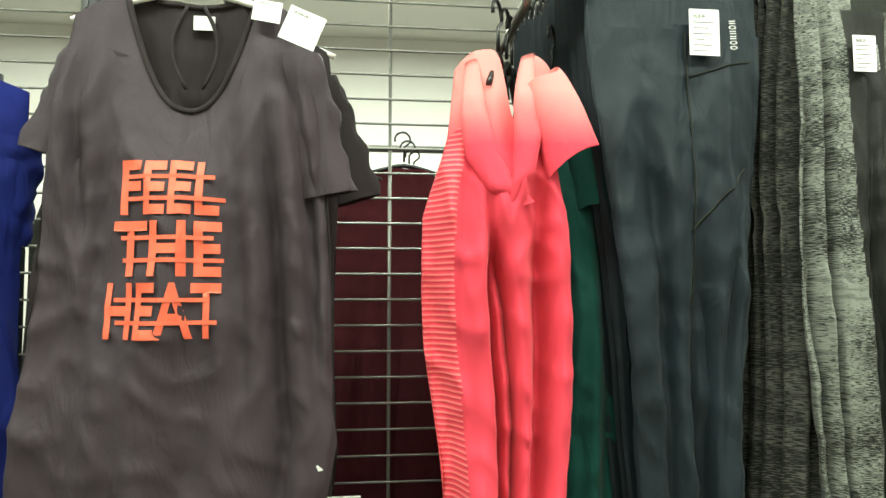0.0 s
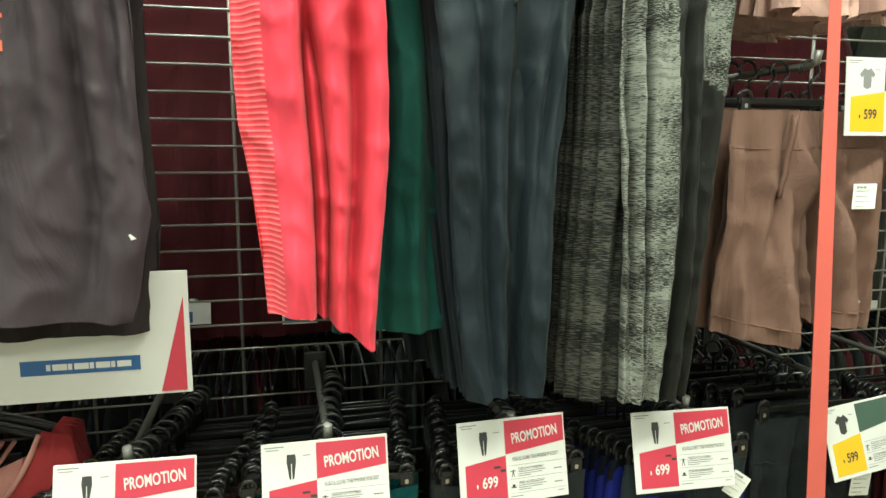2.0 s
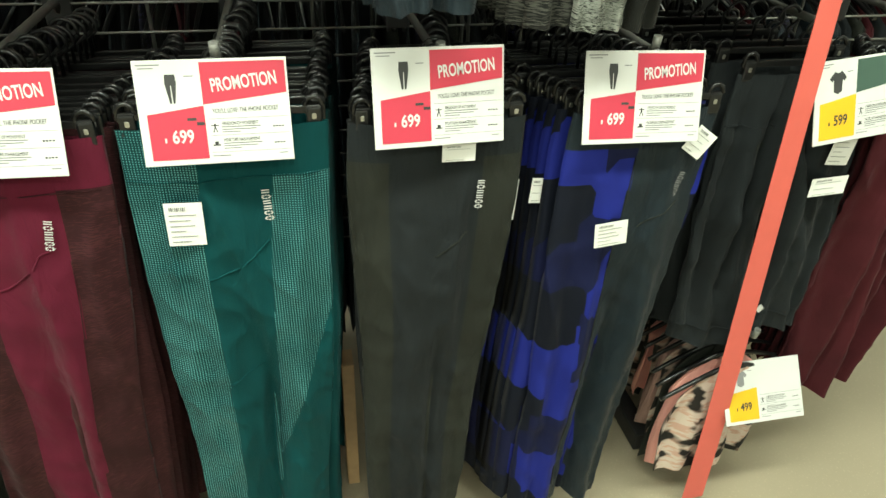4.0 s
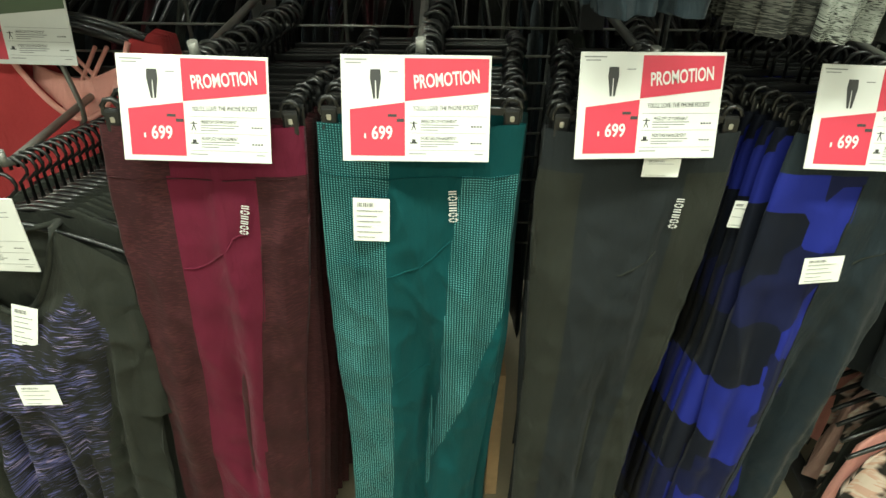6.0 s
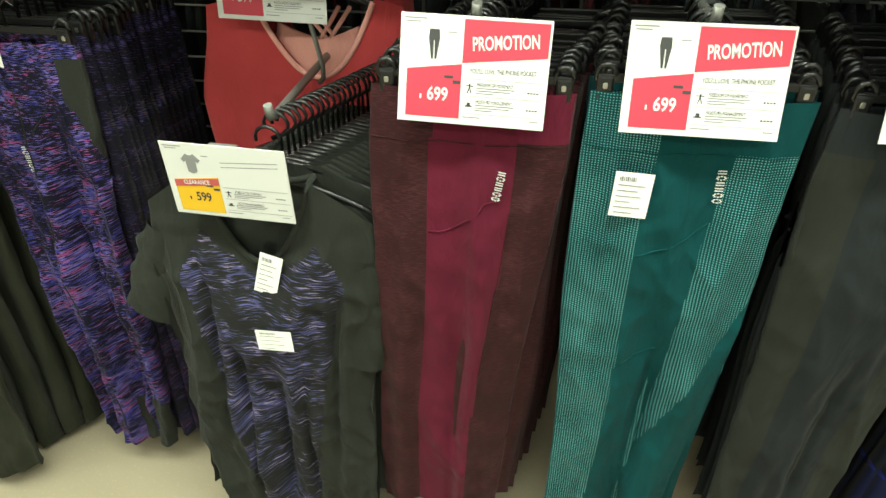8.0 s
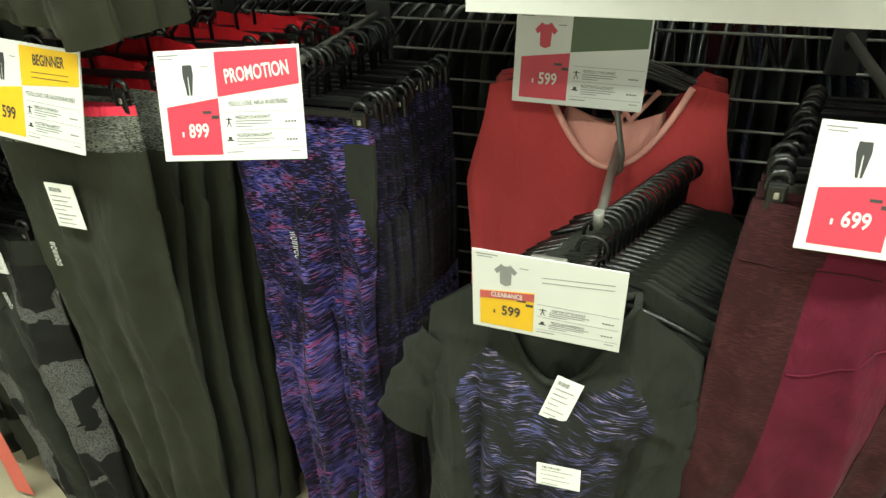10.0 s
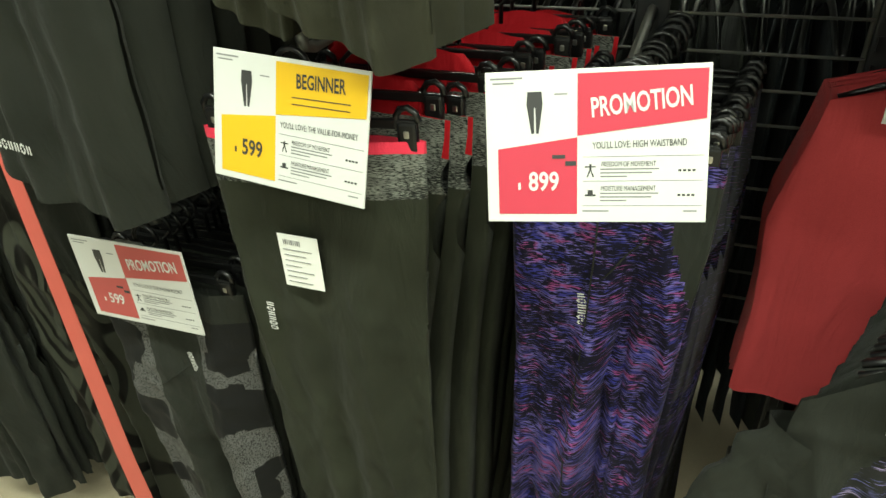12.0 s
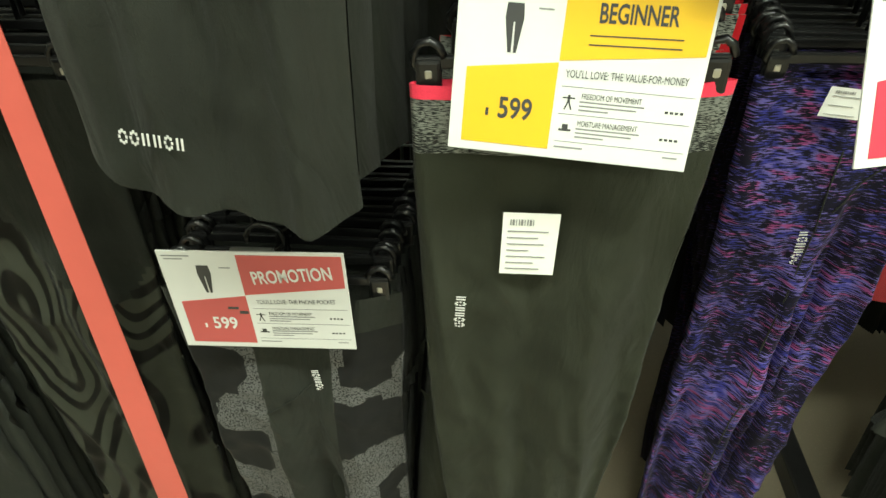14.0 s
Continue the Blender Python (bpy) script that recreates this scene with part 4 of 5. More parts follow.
# folded neck scoop and the sleeve that sticks out
def cloth_roll(name, parent, stops, material, label=""):
    """A soft flattened roll of cloth. stops: x, z, half width, depth."""
    verts, faces, n, m = [], [], 28, 18
    ts = [i / (len(stops) - 1) for i in range(len(stops))]
    for j in range(n + 1):
        t = j / n
        x, z, r, d = (float(np.interp(t, ts, [q[k] for q in stops])) for k in range(4))
        for k in range(m):
            a = 2 * math.pi * k / m
            w = 1 + 0.25 * noise.noise(Vector((math.cos(a) * 1.6, math.sin(a) * 1.6, 4 * t + stops[0][0] * 50)))
            verts.append((x + r * w * math.cos(a), d + 0.5 * r * w * math.sin(a), z + 0.35 * r * math.cos(a)))
    for j in range(n):
        for k in range(m):
            faces.append((j * m + k, j * m + (k + 1) % m, j * m + m + (k + 1) % m, j * m + m + k))
    faces += [tuple(range(m)), tuple(range(n * m, n * m + m))[::-1]]
    return part(name, sheet(name, verts, faces, M[material]), None, parent, label)


cloth_roll("neck_fold", th, [(-0.046, -0.02, 0.010, -0.026), (-0.046, -0.10, 0.020, -0.042), (-0.034, -0.17, 0.024, -0.052), (-0.006, -0.22, 0.020, -0.064), (0.030, -0.245, 0.012, -0.060)], "coral")
cloth_roll("neck_fold", th, [(0.040, -0.01, 0.010, -0.032), (0.030, -0.09, 0.018, -0.050), (0.030, -0.15, 0.020, -0.060), (0.022, -0.205, 0.018, -0.068), (0.004, -0.250, 0.010, -0.062)], "coral")
verts, faces = [], []
for j in range(11):
    t = j / 10
    c = Vector((0.058 + 0.044 * t, -0.045 - 0.01 * t, -0.05 - 0.125 * t ** 1.1))
    r = 0.034 + 0.018 * t
    ax = Vector((0.8, 0, 0.55)).normalized()
    for k in range(16):
        b2 = 2 * math.pi * k / 16
        verts.append(c + ax * math.cos(b2) * r * 0.95 + Vector((0, math.sin(b2) * r * 0.5, 0)) + Vector((0, 0, 0.006 * math.sin(2 * b2 + j * 0.5))))
for j in range(10):
    for k in range(16):
        faces.append((j * 16 + k, j * 16 + (k + 1) % 16, j * 16 + 16 + (k + 1) % 16, j * 16 + 16 + k))
sl = part("sleeve", sheet("sleeve", verts, faces, M["coral"]), None, th, "sleeve sticking out, paler at the shoulder")
th, cl = bunched(pose(0.318, 1.12, 2.19), "bottle green t-shirt bunched beside the coral one", 0.80, [(0, 0.08), (0.12, 0.15), (0.3, 0.17), (1, 0.20)], [(0, -0.01), (0.3, 0.0), (1, 0.010)], lambda s, v, f: ("body", "green"), 29, 0.010, (-0.2, 0.2, 0.02))
verts, faces = [], []
for j in range(9):
    t = j / 8
    c = Vector((0.035 + 0.03 * t, -0.05, -0.06 - 0.16 * t))
    r = 0.03 + 0.016 * t
    for k in range(14):
        b2 = 2 * math.pi * k / 14
        verts.append(c + Vector((math.cos(b2) * r, math.sin(b2) * r * 0.5, 0.25 * r * math.cos(b2) + 0.004 * math.sin(3 * b2 + j))))
for j in range(8):
    for k in range(14):
        faces.append((j * 14 + k, j * 14 + (k + 1) % 14, j * 14 + 14 + (k + 1) % 14, j * 14 + 14 + k))
part("sleeve", sheet("sleeve", verts, faces, M["green"]), None, th)
SH = shirt_hanger(0.09)
display_arm(0.245, 2.275, 0.99)
for dy, dx in ((0.0, 0.205), (0.03, 0.225), (0.09, 0.318), (0.06, 0.24)):
    copy_thing(SH, pose(dx, 1.03 + dy, 2.205, 0, 0, 60))

# navy and heather leggings on the upper row
th, cl = leggings(0.345, 0.640, 2.345, 1.03, 1.06, 0.438, 0.575, lambda s, v, f: ("waistband", "navy") if v < 0.09 else (("front_panel", "navy") if f else ("back_panel", "navy")),
                  "blue-black jogging leggings with stitched pocket seams", 101, "navy", "blue-black leggings hanging behind", n=15, side=-0.004, mid=0.235, crumple=0.009, creases=((0.3, 0.42, 0.35, 0.98, 0.09, 0.014), (0.75, 0.3, 0.55, 0.7, 0.07, 0.012), (0.2, 0.32, 0.7, 0.29, 0.03, 0.006), (-0.4, 0.2, -0.3, 0.9, 0.1, 0.01)))
seam(th, cl, [(0.12 + 0.05 * i, 0.165 - 0.002 * i) for i in range(16)], 0.0014, "black", "pocket_edge")
seam(th, cl, [(0.05 + 0.06 * i, 0.40 - 0.008 * i) for i in range(13)], 0.0018, "black", "pocket_edge")
seam(th, cl, [(0.1, v) for v in [0.1 + 0.03 * i for i in range(30)]], 0.0014, "black")
paper_tag(th, cl, 0.28, 0.10, 0.05, 0.075, 0)
side_logo(th, cl, 0.62, 0.10, 0.05, -3)


def heather_region(s, v, front):
    if v < 0.05:
        return ("waistband", "black") if s > -0.2 else ("waistband_side", "heather")
    if s < -0.38 + 0.6 * v:
        return ("side_panel", "heather")
    if s > 0.36 and v < 0.47 + 0.06 * (s - 0.36):
        return ("rear_panel", "heather")
    return ("front_panel", "black_shiny")


# stack uses the heather darkened to stand for shade
th, cl = leggings(0.705, 0.93, 2.345, 1.03, 1.09, 0.72, 0.86, heather_region, "black and grey heather sports leggings", 111, "heather_shaded", "grey heather leggings hanging behind, coloured darker for shade", n=15, side=-0.006, drift=-0.06, mid=0.2, cells=(120, 130), creases=((-0.62, 0.02, -0.45, 0.98, 0.06, 0.026), (-0.9, 0.1, -0.75, 0.9, 0.05, 0.016), (0.1, 0.16, 0.05, 0.6, 0.08, 0.012)))
paper_tag(th, cl, -0.12, 0.12, 0.040, 0.060, 0)
side_logo(th, cl, 0.18, 0.12, 0.044, -3)


# shorts
def shorts(m, label, width, length, mat, seed, tie=False, fold=0.012):
    cl = Cloth(length, [(0, width * 0.86), (0.16, width * 0.92), (1, width)], thick=((0, 0.012), (0.3, 0.035), (1, 0.045)), fold=fold, seed=seed, split=(0.0, 0.28, 0.09), bottom=lambda s: 0.012 * math.sin(4 * s) + 0.03 * math.exp(-(s / 0.12) ** 2), waves=(2.3, 5.1, 9.2), crumple=0.012,
               creases=((-0.3, 0.02, -0.55, 0.8, 0.06, 0.03), (-0.1, 0.16, 0.25, 0.9, 0.05, 0.025), (0.1, 0.16, 0.6, 0.6, 0.05, 0.02), (-0.75, 0.15, -0.8, 0.95, 0.06, 0.025)))
    th = thing("shorts", m, label, "shorts", "shorts on display")
    cl.build(th, lambda s, v, f: ("waistband", mat) if v < 0.16 else (("hem", mat) if v > 0.93 else ("front", mat) if f else ("back", mat)), 44, 40)
    seam(th, cl, [(-0.98 + 1.96 * i / 24, 0.165) for i in range(25)], 0.0014, mat, "waistband_seam")
    seam(th, cl, [(-0.98 + 1.96 * i / 24, 0.925) for i in range(25)], 0.0016, mat, "hem_seam")
    if tie:
        bm = bmesh.new()
        pts = [cl.at(-0.25 - 0.02 * i, 0.02 + 0.05 * i) + Vector((0, -0.008, 0)) for i in range(8)]
        tube(bm, pts, 0.006, 6)
        part("belt_tie", bm, M[mat], th)
    return th, cl


def shorts_row(x, y, z, width, length, mat, seed, n, label, **kw):
    th, cl = shorts(pose(x, y, z), label, width, length, mat, seed, **kw)
    me = Cloth(length, [(0, width * 0.86), (1, width)], thick=((0, 0.008), (1, 0.02)), fold=0.012, seed=seed + 1, crumple=0.012).plain_mesh("shorts", mat, 20, 14)
    h = hanger_for(width * 0.8)
    copy_thing(h, pose(x, y, z + 0.018))
    rng = random.Random(seed)
    for i in range(1, n):
        dx, zz = -0.016 * i + rng.uniform(-0.005, 0.005), z + rng.uniform(-0.012, 0.012)
        g = new("shorts", me)
        g.matrix_basis = pose(x + dx, y + 0.03 + 0.03 * i, zz, 0, rng.uniform(-1, 1), rng.uniform(-4, 4))
        tagged(g, label.split(" with")[0] + " hanging behind the front pair", "shorts", "shorts on display")
        copy_thing(h, pose(x + dx, y + 0.03 + 0.03 * i, zz + 0.018, 0, 0, rng.uniform(-3, 3)))
    display_arm(x, z + 0.089, y - 0.012)
    return th, cl


th, cl = shorts_row(1.27, 1.16, 2.43, 0.36, 0.47, "mauve", 121, 10, "crumpled dusty pink twill shorts with turned hems", fold=0.022)
th, cl = shorts_row(1.18, 1.145, 1.775, 0.40, 0.45, "brown", 127, 11, "cocoa brown shorts with a belt tie", tie=True, fold=0.022)
paper_tag(th, cl, 0.48, 0.38, 0.055, 0.05, 0, bars=4)
part("mark", prism(bmesh.new(), [(0.10, -0.385), (0.108, -0.375), (0.116, -0.385), (0.108, -0.395)], -0.056, -0.055), M["logo"], th, "small white diamond mark")
th, cl = shorts_row(1.26, 1.15, 1.13, 0.34, 0.60, "charcoal", 131, 12, "black training shorts with a small white mark")
paper_tag(th, cl, 0.55, 0.22, 0.05, 0.08, 5)
paper_tag(th, cl, 0.50, 0.36, 0.08, 0.04, -3, bars=3)
part("mark", prism(bmesh.new(), [(0.02, -0.52), (0.03, -0.508), (0.04, -0.52), (0.03, -0.532)], -0.058, -0.057), M["logo"], th, "small white diamond mark")


# ---- black tee with space-dyed front ----
def dye_region(s, v, front):
    if front and abs(s) < 0.84 - 0.55 * v and v > 0.045 + 0.34 * max(0, abs(s) - 0.25):
        return ("front_panel", "purple_dim")
    return ("front", "black") if front else ("back", "black")


def black_top(m, seed, label):
    return top_garment(m, label, 0.40, 0.84, 0.42, 0.40, 0.20, 0.17, dye_region, "black", seed, sleeve=(0.062, 0.20), sleeve_r=0.072, thick=0.04, slope=0.075, right_sleeve=(-0.02, 0.26), fold=0.010, crumple=0.013, cells=(96, 110), rim_r=0.006,
                       creases=((-0.35, 0.35, -0.3, 1.0, 0.05, 0.022), (0.3, 0.4, 0.35, 1.0, 0.05, 0.02), (0.05, 0.45, 0.0, 1.0, 0.05, 0.016), (-0.6, 0.2, -0.5, 0.7, 0.05, 0.018), (0.65, 0.2, 0.6, 0.8, 0.06, 0.02)))


th, cl = black_top(pose(-0.470, 1.075, 0.935, -2, 2, 0), 141, "black t-shirt with a purple space-dyed front panel")
paper_tag(th, cl, 0.08, 0.03, 0.042, 0.088, 14, proud=0.014)
paper_tag(th, cl, 0.12, 0.21, 0.068, 0.046, -4, proud=0.014, bars=4)
DS = shirt_hanger(0.36)
copy_thing(DS, pose(-0.44, 1.08, 0.935, 0, 2, 0))
for i in range(1, 21):
    back_cl = Cloth(0.80, [(0, 0.15), (0.09, 0.42), (0.3, 0.43), (1, 0.41)], thick=((0, 0.006), (1, 0.012)), fold=0.006, seed=150, crumple=0.004)
    if i == 1:
        stack_me = back_cl.plain_mesh("t_shirt", "black", 14, 16)
    g = new("t_shirt", stack_me)
    g.matrix_basis = pose(-0.44 + 0.006 * i, 1.10 + 0.013 * i, 0.935, -3, random.Random(i).uniform(-1, 2), 0)
    tagged(g, "black t-shirt hanging behind the space-dyed one", "t-shirt", "black t-shirts on one arm")
    copy_thing(DS, pose(-0.44 + 0.006 * i, 1.10 + 0.013 * i, 0.945, 0, random.Random(i).uniform(-1, 2), 0))
display_arm(-0.44, 1.018, 1.10)

# brick red vest with pale straps behind it
vest_y = 1.40


def vest_top(s):
    a = abs(s - 0.10)
    return -0.155 * (1 - (a / 0.62) ** 2) if a < 0.62 else -0.05 * (a - 0.62)


vest = Cloth(0.56, [(0, 0.40), (0.14, 0.42), (0.35, 0.47), (1, 0.46)], thick=((0, 0.008), (0.3, 0.03), (1, 0.035)), fold=0.007, seed=161, top=vest_top)
th = thing("vest_top", pose(-0.475, vest_y, 1.135), "brick red sports vest with pale pink inner straps", "vest top", "tops on display")
vest.build(th, lambda s, v, f: ("front", "tank") if f else ("back", "tank"), 40, 40)
rim = [vest.at(s, 0) + Vector((0, -0.002, 0)) for s in [-0.51 + 1.22 * i / 20 for i in range(21)]]
part("neck_trim", tube(bmesh.new(), rim, 0.006, 6), M["pale_pink"], th, "pale pink neck trim")
for x0, x1 in ((-0.05, 0.045), (0.05, -0.045), (-0.03, 0.06), (0.028, -0.06)):
    pts = [Vector((0.04 + x0 + (x1 - x0) * t, 0.012 + 0.004 * math.sin(3 * t), -0.02 - 0.13 * t)) for t in [i / 8 for i in range(9)]]
    part("strap", tube(bmesh.new(), pts, 0.0045, 6), M["pale_pink"], th, "thin pale pink strap")
bra = Cloth(0.1, [(0, 0.17), (1, 0.22)], thick=((0, 0.006), (1, 0.012)), fold=0.003, seed=171, top=lambda s: 0.03 * abs(s) ** 1.5)
part("inner_bra", bra.plain_mesh("inner_bra", "pale_pink", 12, 6), None, th, "pale pink inner bra").location = (0.02, 0.016, -0.085)
copy_thing(DS, pose(-0.475, vest_y + 0.012, 1.165))
for i in range(1, 4):
    copy_thing(DS, pose(-0.475, vest_y + 0.012 + 0.024 * i, 1.165, 0, 0, (-1) ** i * 2))
    g = new("vest_top", vest.plain_mesh("vest_top", "tank", 10, 10) if i == 1 else g.data)
    g.matrix_basis = pose(-0.475, vest_y + 0.03 + 0.018 * i, 1.135)
    tagged(g, "brick red sports vest hanging behind the front one", "vest top", "tops on display")
display_arm(-0.475, 1.243, 1.37)

# ---- upper row above the camouflage pair ----
def big_black(x, y, z, w, length, mat, seed, label, n=6, side=0.012):
    cl = Cloth(length, [(0, w * 0.8), (0.15, w), (1, w * 1.05)], thick=((0, 0.01), (0.2, 0.03), (1, 0.035)), fold=0.009, seed=seed, bottom=lambda s: -0.034 * s + 0.02 * s ** 4, crumple=0.005)
    th = thing("t_shirt", pose(x, y, z), label, "t-shirt", "tops on display")
    cl.build(th, lambda s, v, f: ("hem", mat) if v > 0.965 else (("front", mat) if f else ("back", mat)), 40, 48)
    me = cl.plain_mesh("t_shirt", mat, 16, 14)
    for i in range(1, n):
        g = new("t_shirt", me)
        g.matrix_basis = pose(x + side * i, y + 0.05 * i + 0.02, z, 0, 0.5 * math.sin(i * 2), 3 * math.sin(i))
        tagged(g, "black t-shirt hanging behind the front one", "t-shirt", "black tops on the upper arm")
        copy_thing(DS, pose(x + side * i, y + 0.05 * i + 0.02, z + 0.012))
    copy_thing(DS, pose(x, y, z + 0.012))
    display_arm(x, z + 0.095, y - 0.02)
    return th, cl


th, cl = big_black(-1.580, 0.985, 1.86, 0.235, 0.80, "black", 181, "plain black sports t-shirt with a small pale mark", 7, 0.014)
side_logo(th, cl, -0.33, 0.905, 0.056, 8, upright=False)
th, cl = big_black(-1.185, 1.02, 1.86, 0.165, 0.585, "olive", 187, "olive t-shirt with its hem above a sign", 3, 0.01)
th, cl = big_black(-1.315, 1.06, 1.86, 0.105, 0.575, "olive", 188, "olive t-shirt hanging beside another", 2, 0.01)

# ---- price signs ----
SIGN_Z = 1.142
price_sign(pose(-0.105, 1.045, SIGN_Z - 0.004, -17, 1.2, 0), "white and red promotion price sign over maroon leggings")
price_sign(pose(0.207, 1.045, SIGN_Z, -17, 0, 0), "white and red promotion price sign over teal leggings")
price_sign(pose(0.537, 1.045, SIGN_Z + 0.008, -15, 1.5, 6), "white and red promotion price sign over charcoal leggings")
price_sign(pose(0.878, 1.045, SIGN_Z - 0.008, -17, 1.5, 0), "white and red promotion price sign over blue leggings")
price_sign(pose(-0.932, 1.008, 1.187, -19, -4, 8), "white and red promotion price sign over purple leggings", price="899", slogan="YOU'LL LOVE: HIGH WAISTBAND")
price_sign(pose(-1.270, 1.0, 1.178, -15, 2, -6), "white and yellow beginner price sign over black leggings", "BEGINNER", "599", "YOU'LL LOVE: THE VALUE-FOR-MONEY", "ink_yellow", "ink_yellow", head_ink="ink_dark", price_ink="ink_dark", strike=False)
price_sign(pose(-1.597, 1.01, 0.885, -2, -1, 0), "white and faded red promotion price sign over camouflage leggings", price="599", head="ink_pink", panel="ink_pink")
price_sign(pose(-0.493, 1.018, 0.942, 2, 0, -2), "white and yellow clearance price sign over black t-shirts", "CLEARANCE", "599", "", "", "ink_yellow", "shirt", "ink_grey", price_ink="ink_dark", H=0.134)
price_sign(pose(-0.512, 1.345, 1.178, -6, 1, 0), "white, red and green price sign on a steel stalk", "", "599", "", "ink_olive", "ink_red", "shirt", "ink_red")
price_sign(pose(1.327, 1.07, 1.105, -17, -4, 5), "white, green and yellow price sign over black shorts", "", "599", "", "ink_green", "ink_yellow", "shirt", "ink_dark", price_ink="ink_dark", strike=False)
price_sign(pose(1.300, 1.07, 1.80, -4, 0, 0), "white, green and yellow price sign over brown shorts", "", "599", "", "ink_green", "ink_yellow", "shirt", "ink_grey", price_ink="ink_dark", strike=False)
price_sign(pose(-1.95, 1.06, 1.15, -17, 3, 0), "white price sign over contour-print leggings", "PROMOTION", "599", "", "ink_green", "ink_yellow")
price_sign(pose(1.63, 1.10, 1.13, -17, 0, -8), "white and yellow price sign over wine leggings", "", "599", "", "ink_green", "ink_yellow", price_ink="ink_dark", strike=False)
price_sign(pose(0.51, 1.0, 2.45, 0, 0, 0), "white price sign over blue-black leggings", "PROMOTION", "699")
price_sign(pose(0.84, 1.0, 2.43, 0, 0, 0), "white price sign over heather leggings", "PROMOTION", "699")
price_sign(pose(0.235, 0.985, 2.40, 0, 0, 0), "white and red price sign over coral tops", "", "599", "", "ink_pink", "ink_pink", "shirt")

# stalk that carries the sign of the vest
st = thing("sign_stalk", pose(-0.46, 1.35, 0.985), "bent grey steel stalk holding a price sign", "sign holder")
part("stalk", tube(bmesh.new(), [(0.02, 0.0, 0.0), (0.03, -0.004, 0.012), (0.03, 0.0, 0.035), (0.012, 0.004, 0.12), (0.01, 0.008, 0.2)], 0.005, 8), M["steel"], st)

# white poster with a red wedge
po = thing("poster", pose(-0.318, 1.115, 1.40), "white promotional card with a red wedge and a blue band", "poster")
part("card", box(bmesh.new(), (0.626, 0.004, 0.205), (0, 0, 0), 0.001), M["card"], po)
part("red_wedge", prism(bmesh.new(), [(0.265, -0.098), (0.305, -0.098), (0.305, 0.06)], -0.0032, -0.0022), M["ink_red"], po, "red wedge")
part("blue_band", prism(bmesh.new(), [(0.06, -0.058), (0.235, -0.058), (0.235, -0.034), (0.06, -0.034)], -0.0032, -0.0022), M["ink_blue"], po, "blue band")
bm = bmesh.new()
for k in range(12):
    box(bm, (0.006 + 0.003 * (k % 3), 0.0006, 0.010), (0.10 + k * 0.0105, -0.0037, -0.046))
part("print", bm, M["card"], po)

# yellow card at the top of the ribbon
yc = thing("shelf_talker", pose(1.232, 1.06, 2.275), "bright yellow card with a blue corner label", "sign")
part("card", box(bmesh.new(), (0.25, 0.003, 0.24), (0, 0, 0), 0.001), M["lemon"], yc)
part("label_patch", prism(bmesh.new(), [(0.0, -0.015), (0.10, -0.015), (0.10, 0.055), (0.0, 0.055)], -0.0030, -0.0018), M["ink_blue"], yc, "blue patch")
lettering("LO", 0.03, M["lemon"], yc, 0.04, -0.0036, 0.02)


# ---- red ribbons at the bay ends ----
def red_ribbon(label, stops):
    """stops: height, middle x, depth, half width, twist in degrees."""
    verts, faces, n = [], [], 40
    for i in range(n + 1):
        z = stops[0][0] + (stops[-1][0] - stops[0][0]) * i / n
        zs = [s[0] for s in stops][::-1]
        x, y, h, tw = (float(np.interp(z, zs, [s[k] for s in stops][::-1])) for k in (1, 2, 3, 4))
        c, sn = math.cos(radians(tw)), math.sin(radians(tw))
        for dx, dy in ((-h, -0.0006), (h, -0.0006), (h, 0.0006), (-h, 0.0006)):
            verts.append((x + dx * c - dy * sn, y + dx * sn + dy * c, z))
    for i in range(n):
        for k in range(4):
            faces.append((i * 4 + k, i * 4 + (k + 1) % 4, i * 4 + 4 + (k + 1) % 4, i * 4 + 4 + k))
    faces += [(0, 3, 2, 1), (n * 4, n * 4 + 1, n * 4 + 2, n * 4 + 3)]
    ob = new("red_ribbon", sheet("red_ribbon", verts, faces, M["strip"], False))
    return tagged(ob, label, "ribbon", "red ribbons")


red_ribbon("coral red ribbon hanging from a yellow card", [(2.156, 1.124, 1.05, 0.013, 10), (1.49, 1.163, 1.05, 0.021, 8), (0.33, 1.238, 1.05, 0.030, 4), (0.02, 1.25, 1.05, 0.030, 0)])
red_ribbon("coral red ribbon hanging at the end of the bay", [(2.3, -1.79, 1.05, 0.016, -10), (1.20, -1.812, 1.05, 0.018, -8), (0.37, -1.852, 1.05, 0.028, -4), (0.02, -1.85, 1.05, 0.030, 0)])

# ---- lower clutter beside the right ribbon ----
for i in range(9):
    cl = Cloth(0.32 + 0.03 * (i % 3), [(0, 0.10), (0.2, 0.26), (1, 0.28)], thick=((0, 0.008), (1, 0.02)), fold=0.014, seed=200 + i)
    th = new("vest_top", cl.plain_mesh("vest_top", ("blush", "pale_pink", "black", "blush", "mauve")[i % 5], 16, 14))
    th.matrix_basis = pose(1.27 + 0.012 * i, 1.10 + 0.045 * i, 0.43, 0, 0, 8)
    tagged(th, "blush and black patterned sports top on a hanger", "top", "patterned tops under the shorts")
    copy_thing(DS, pose(1.27 + 0.012 * i, 1.10 + 0.045 * i, 0.445, 0, 0, 8))
display_arm(1.29, 0.535, 1.08)
price_sign(pose(1.36, 1.07, 0.37, -35, 0, 0), "white and yellow price sign over patterned tops", "", "499", "", "", "ink_yellow", "shirt", "ink_grey", price_ink="ink_dark", strike=False)

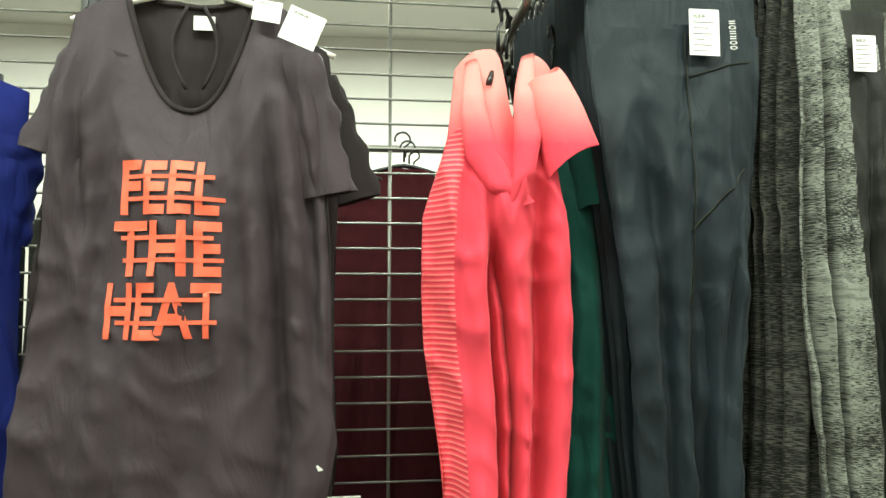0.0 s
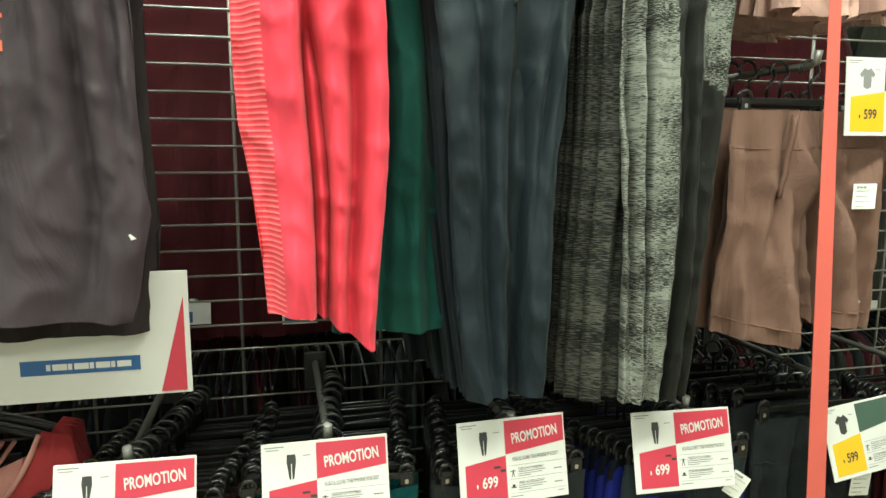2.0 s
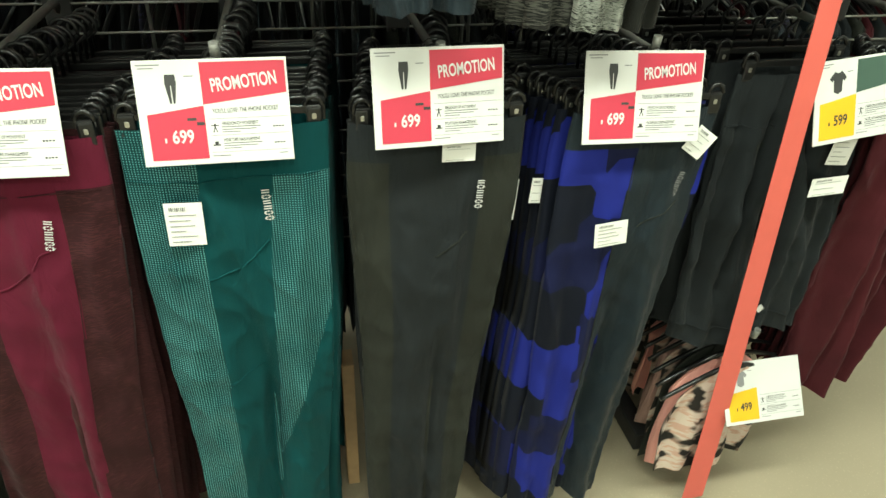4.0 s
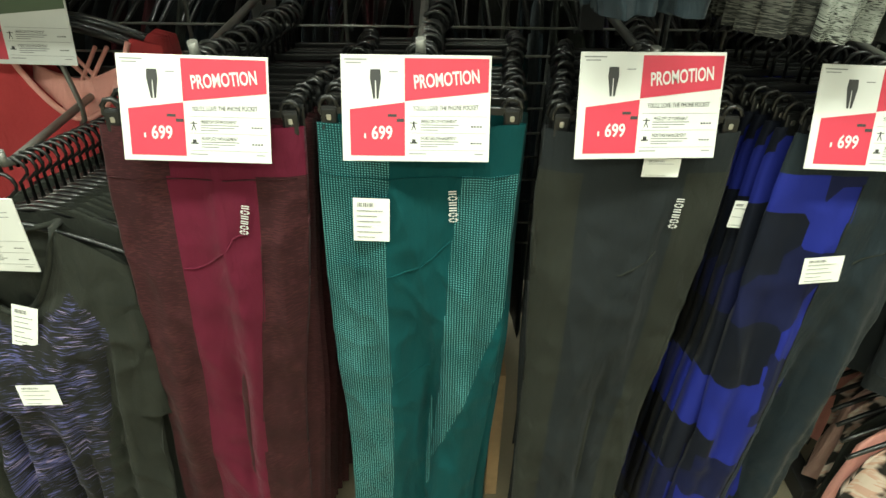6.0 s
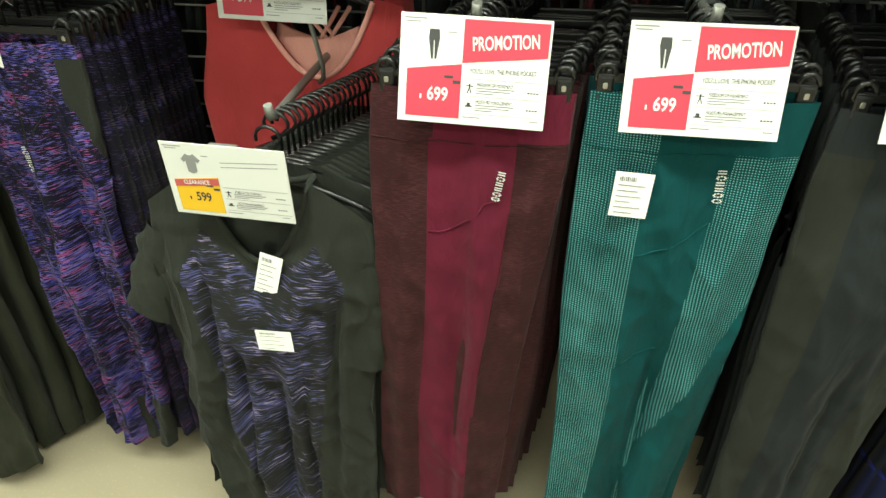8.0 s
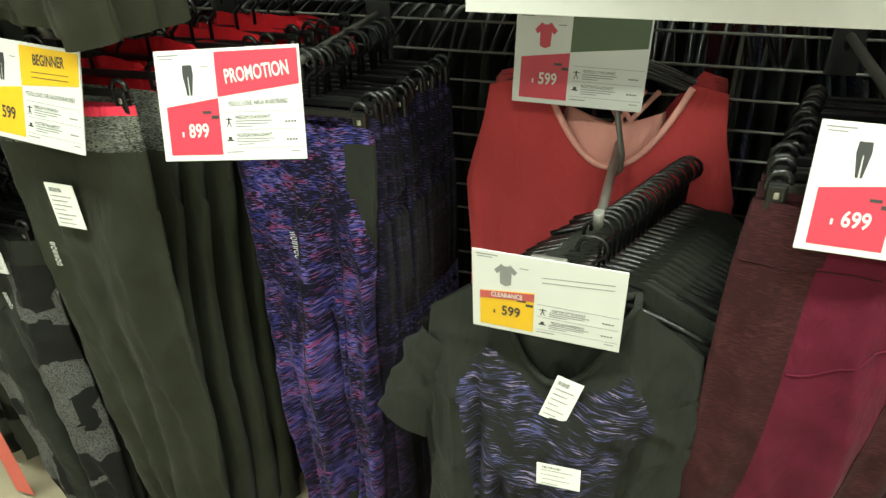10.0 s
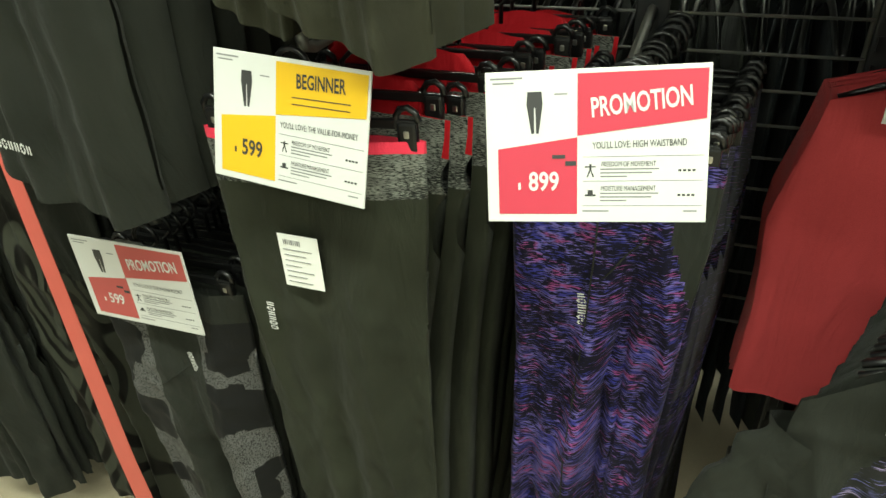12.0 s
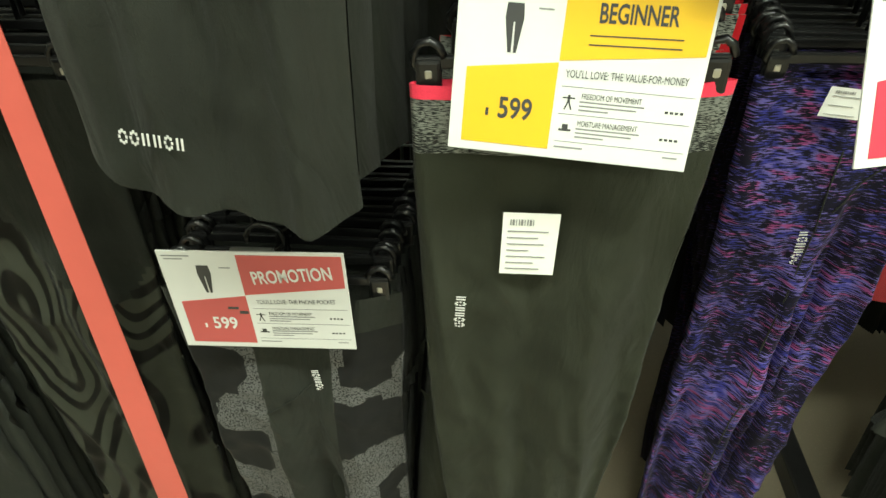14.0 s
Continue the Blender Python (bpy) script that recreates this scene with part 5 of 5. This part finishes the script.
# ---- next aisle, seen through the grid ----
def rail(x0, x1, y, z):
    r = thing("garment_rail", pose(0, y, 0), "dark steel garment rail behind the wire grid", "garment rail", "rails behind the grid")
    part("rail", tube(bmesh.new(), [(x0, 0, z), (x1, 0, z)], 0.012, 10), M["steel"], r)
    for x in (x0, x1):
        part("leg", box(bmesh.new(), (0.03, 0.03, z), (x, 0, z / 2), 0.003), M["dark_steel"], r)


rail(-2.9, 2.4, 1.86, 1.22)
rail(-2.9, 2.4, 2.05, 2.27)
rng = random.Random(9)
hood = {}
for k, mat in enumerate(("wine", "black", "charcoal", "wine")):
    c2 = Cloth(0.95, [(0, 0.12), (0.08, 0.36), (0.2, 0.44), (1, 0.42)], thick=((0, 0.012), (1, 0.05)), fold=0.016, seed=300 + k)
    hood[k] = c2.plain_mesh("jacket", mat, 18, 22)
for x, k in ((-0.10, 0), (0.10, 3), (-0.62, 1), (-1.2, 2), (-1.75, 1), (-2.3, 2), (0.60, 1), (1.1, 2), (1.65, 3), (2.1, 1)):
    for j in range(3):
        g = new("jacket", hood[k])
        g.matrix_basis = pose(x + 0.02 * j, 1.80 + 0.10 * j, 2.16, 0, rng.uniform(-2, 2), rng.uniform(-8, 8))
        tagged(g, ("dark wine hooded jacket" if k in (0, 3) else "dark sports jacket") + " hanging behind the wire grid", "jacket", "jackets behind the grid")
        copy_thing(DS, pose(x + 0.02 * j, 1.80 + 0.10 * j, 2.18))
low = {}
for k, mat in enumerate(("black", "charcoal", "navy", "wine", "purple_dim")):
    c2 = Cloth(0.95, [(0, 0.10), (0.08, 0.34), (0.2, 0.42), (1, 0.36)], thick=((0, 0.006), (1, 0.016)), fold=0.008, seed=320 + k)
    low[k] = c2.plain_mesh("t_shirt", mat, 8, 12)
x = -2.8
while x < 2.3:
    g = new("t_shirt", low[rng.choice((0, 0, 1, 1, 2, 3, 4))])
    g.matrix_basis = pose(x, 1.86, 1.13, 0, 0, 90 + rng.uniform(-8, 8))
    tagged(g, "dark t-shirt hung edge-on on the rail behind the grid", "t-shirt", "tops on the rail behind")
    copy_thing(DS, pose(x, 1.86, 1.145, 0, 0, 90 + rng.uniform(-8, 8)))
    x += rng.uniform(0.028, 0.045)
for i in range(14):
    for j in range(2):
        g = new("jacket", hood[(1, 2, 0, 1, 2)[(i + j) % 5]])
        g.matrix_basis = pose(-2.9 + 0.4 * i + 0.1 * j, 2.25 + 0.12 * j, 1.28, 0, 0, rng.uniform(-8, 8))
        tagged(g, "dark sports jacket hanging low behind the wire grid", "jacket", "jackets behind the grid")
rail(-2.9, 2.4, 2.42, 1.36)
# price tickets on the far rail
for i in range(22):
    tk = thing("price_ticket", pose(-2.3 + 0.205 * i + rng.uniform(-0.05, 0.05), 1.66, 1.27 + rng.uniform(-0.02, 0.03), -15), "small white and coloured price ticket behind the grid", "price ticket", "price tickets behind the grid")
    part("card", box(bmesh.new(), (0.085, 0.002, 0.055), (0, 0, 0)), M["card"], tk)
    part("colour_patch", box(bmesh.new(), (0.038, 0.001, 0.026), (-0.018, -0.0018, -0.010)), M[rng.choice(("ink_yellow", "ink_yellow", "ink_blue"))], tk)
    part("ticket_clip", box(bmesh.new(), (0.012, 0.14, 0.01), (0, 0.07, 0.03)), M["white_plastic"], tk)
part_w = thing("wooden_block", pose(0.385, 1.30, 0), "small pale wooden block standing under the leggings", "block")
part("block", box(bmesh.new(), (0.03, 0.06, 0.42), (0, 0, 0.21), 0.003), M["wood"], part_w)

# masters stay out of the scene
for ob in [o for o in bpy.data.objects if o.matrix_basis.translation.z < -40 and o.parent is None]:
    for o in (*ob.children_recursive, ob):
        bpy.data.objects.remove(o)
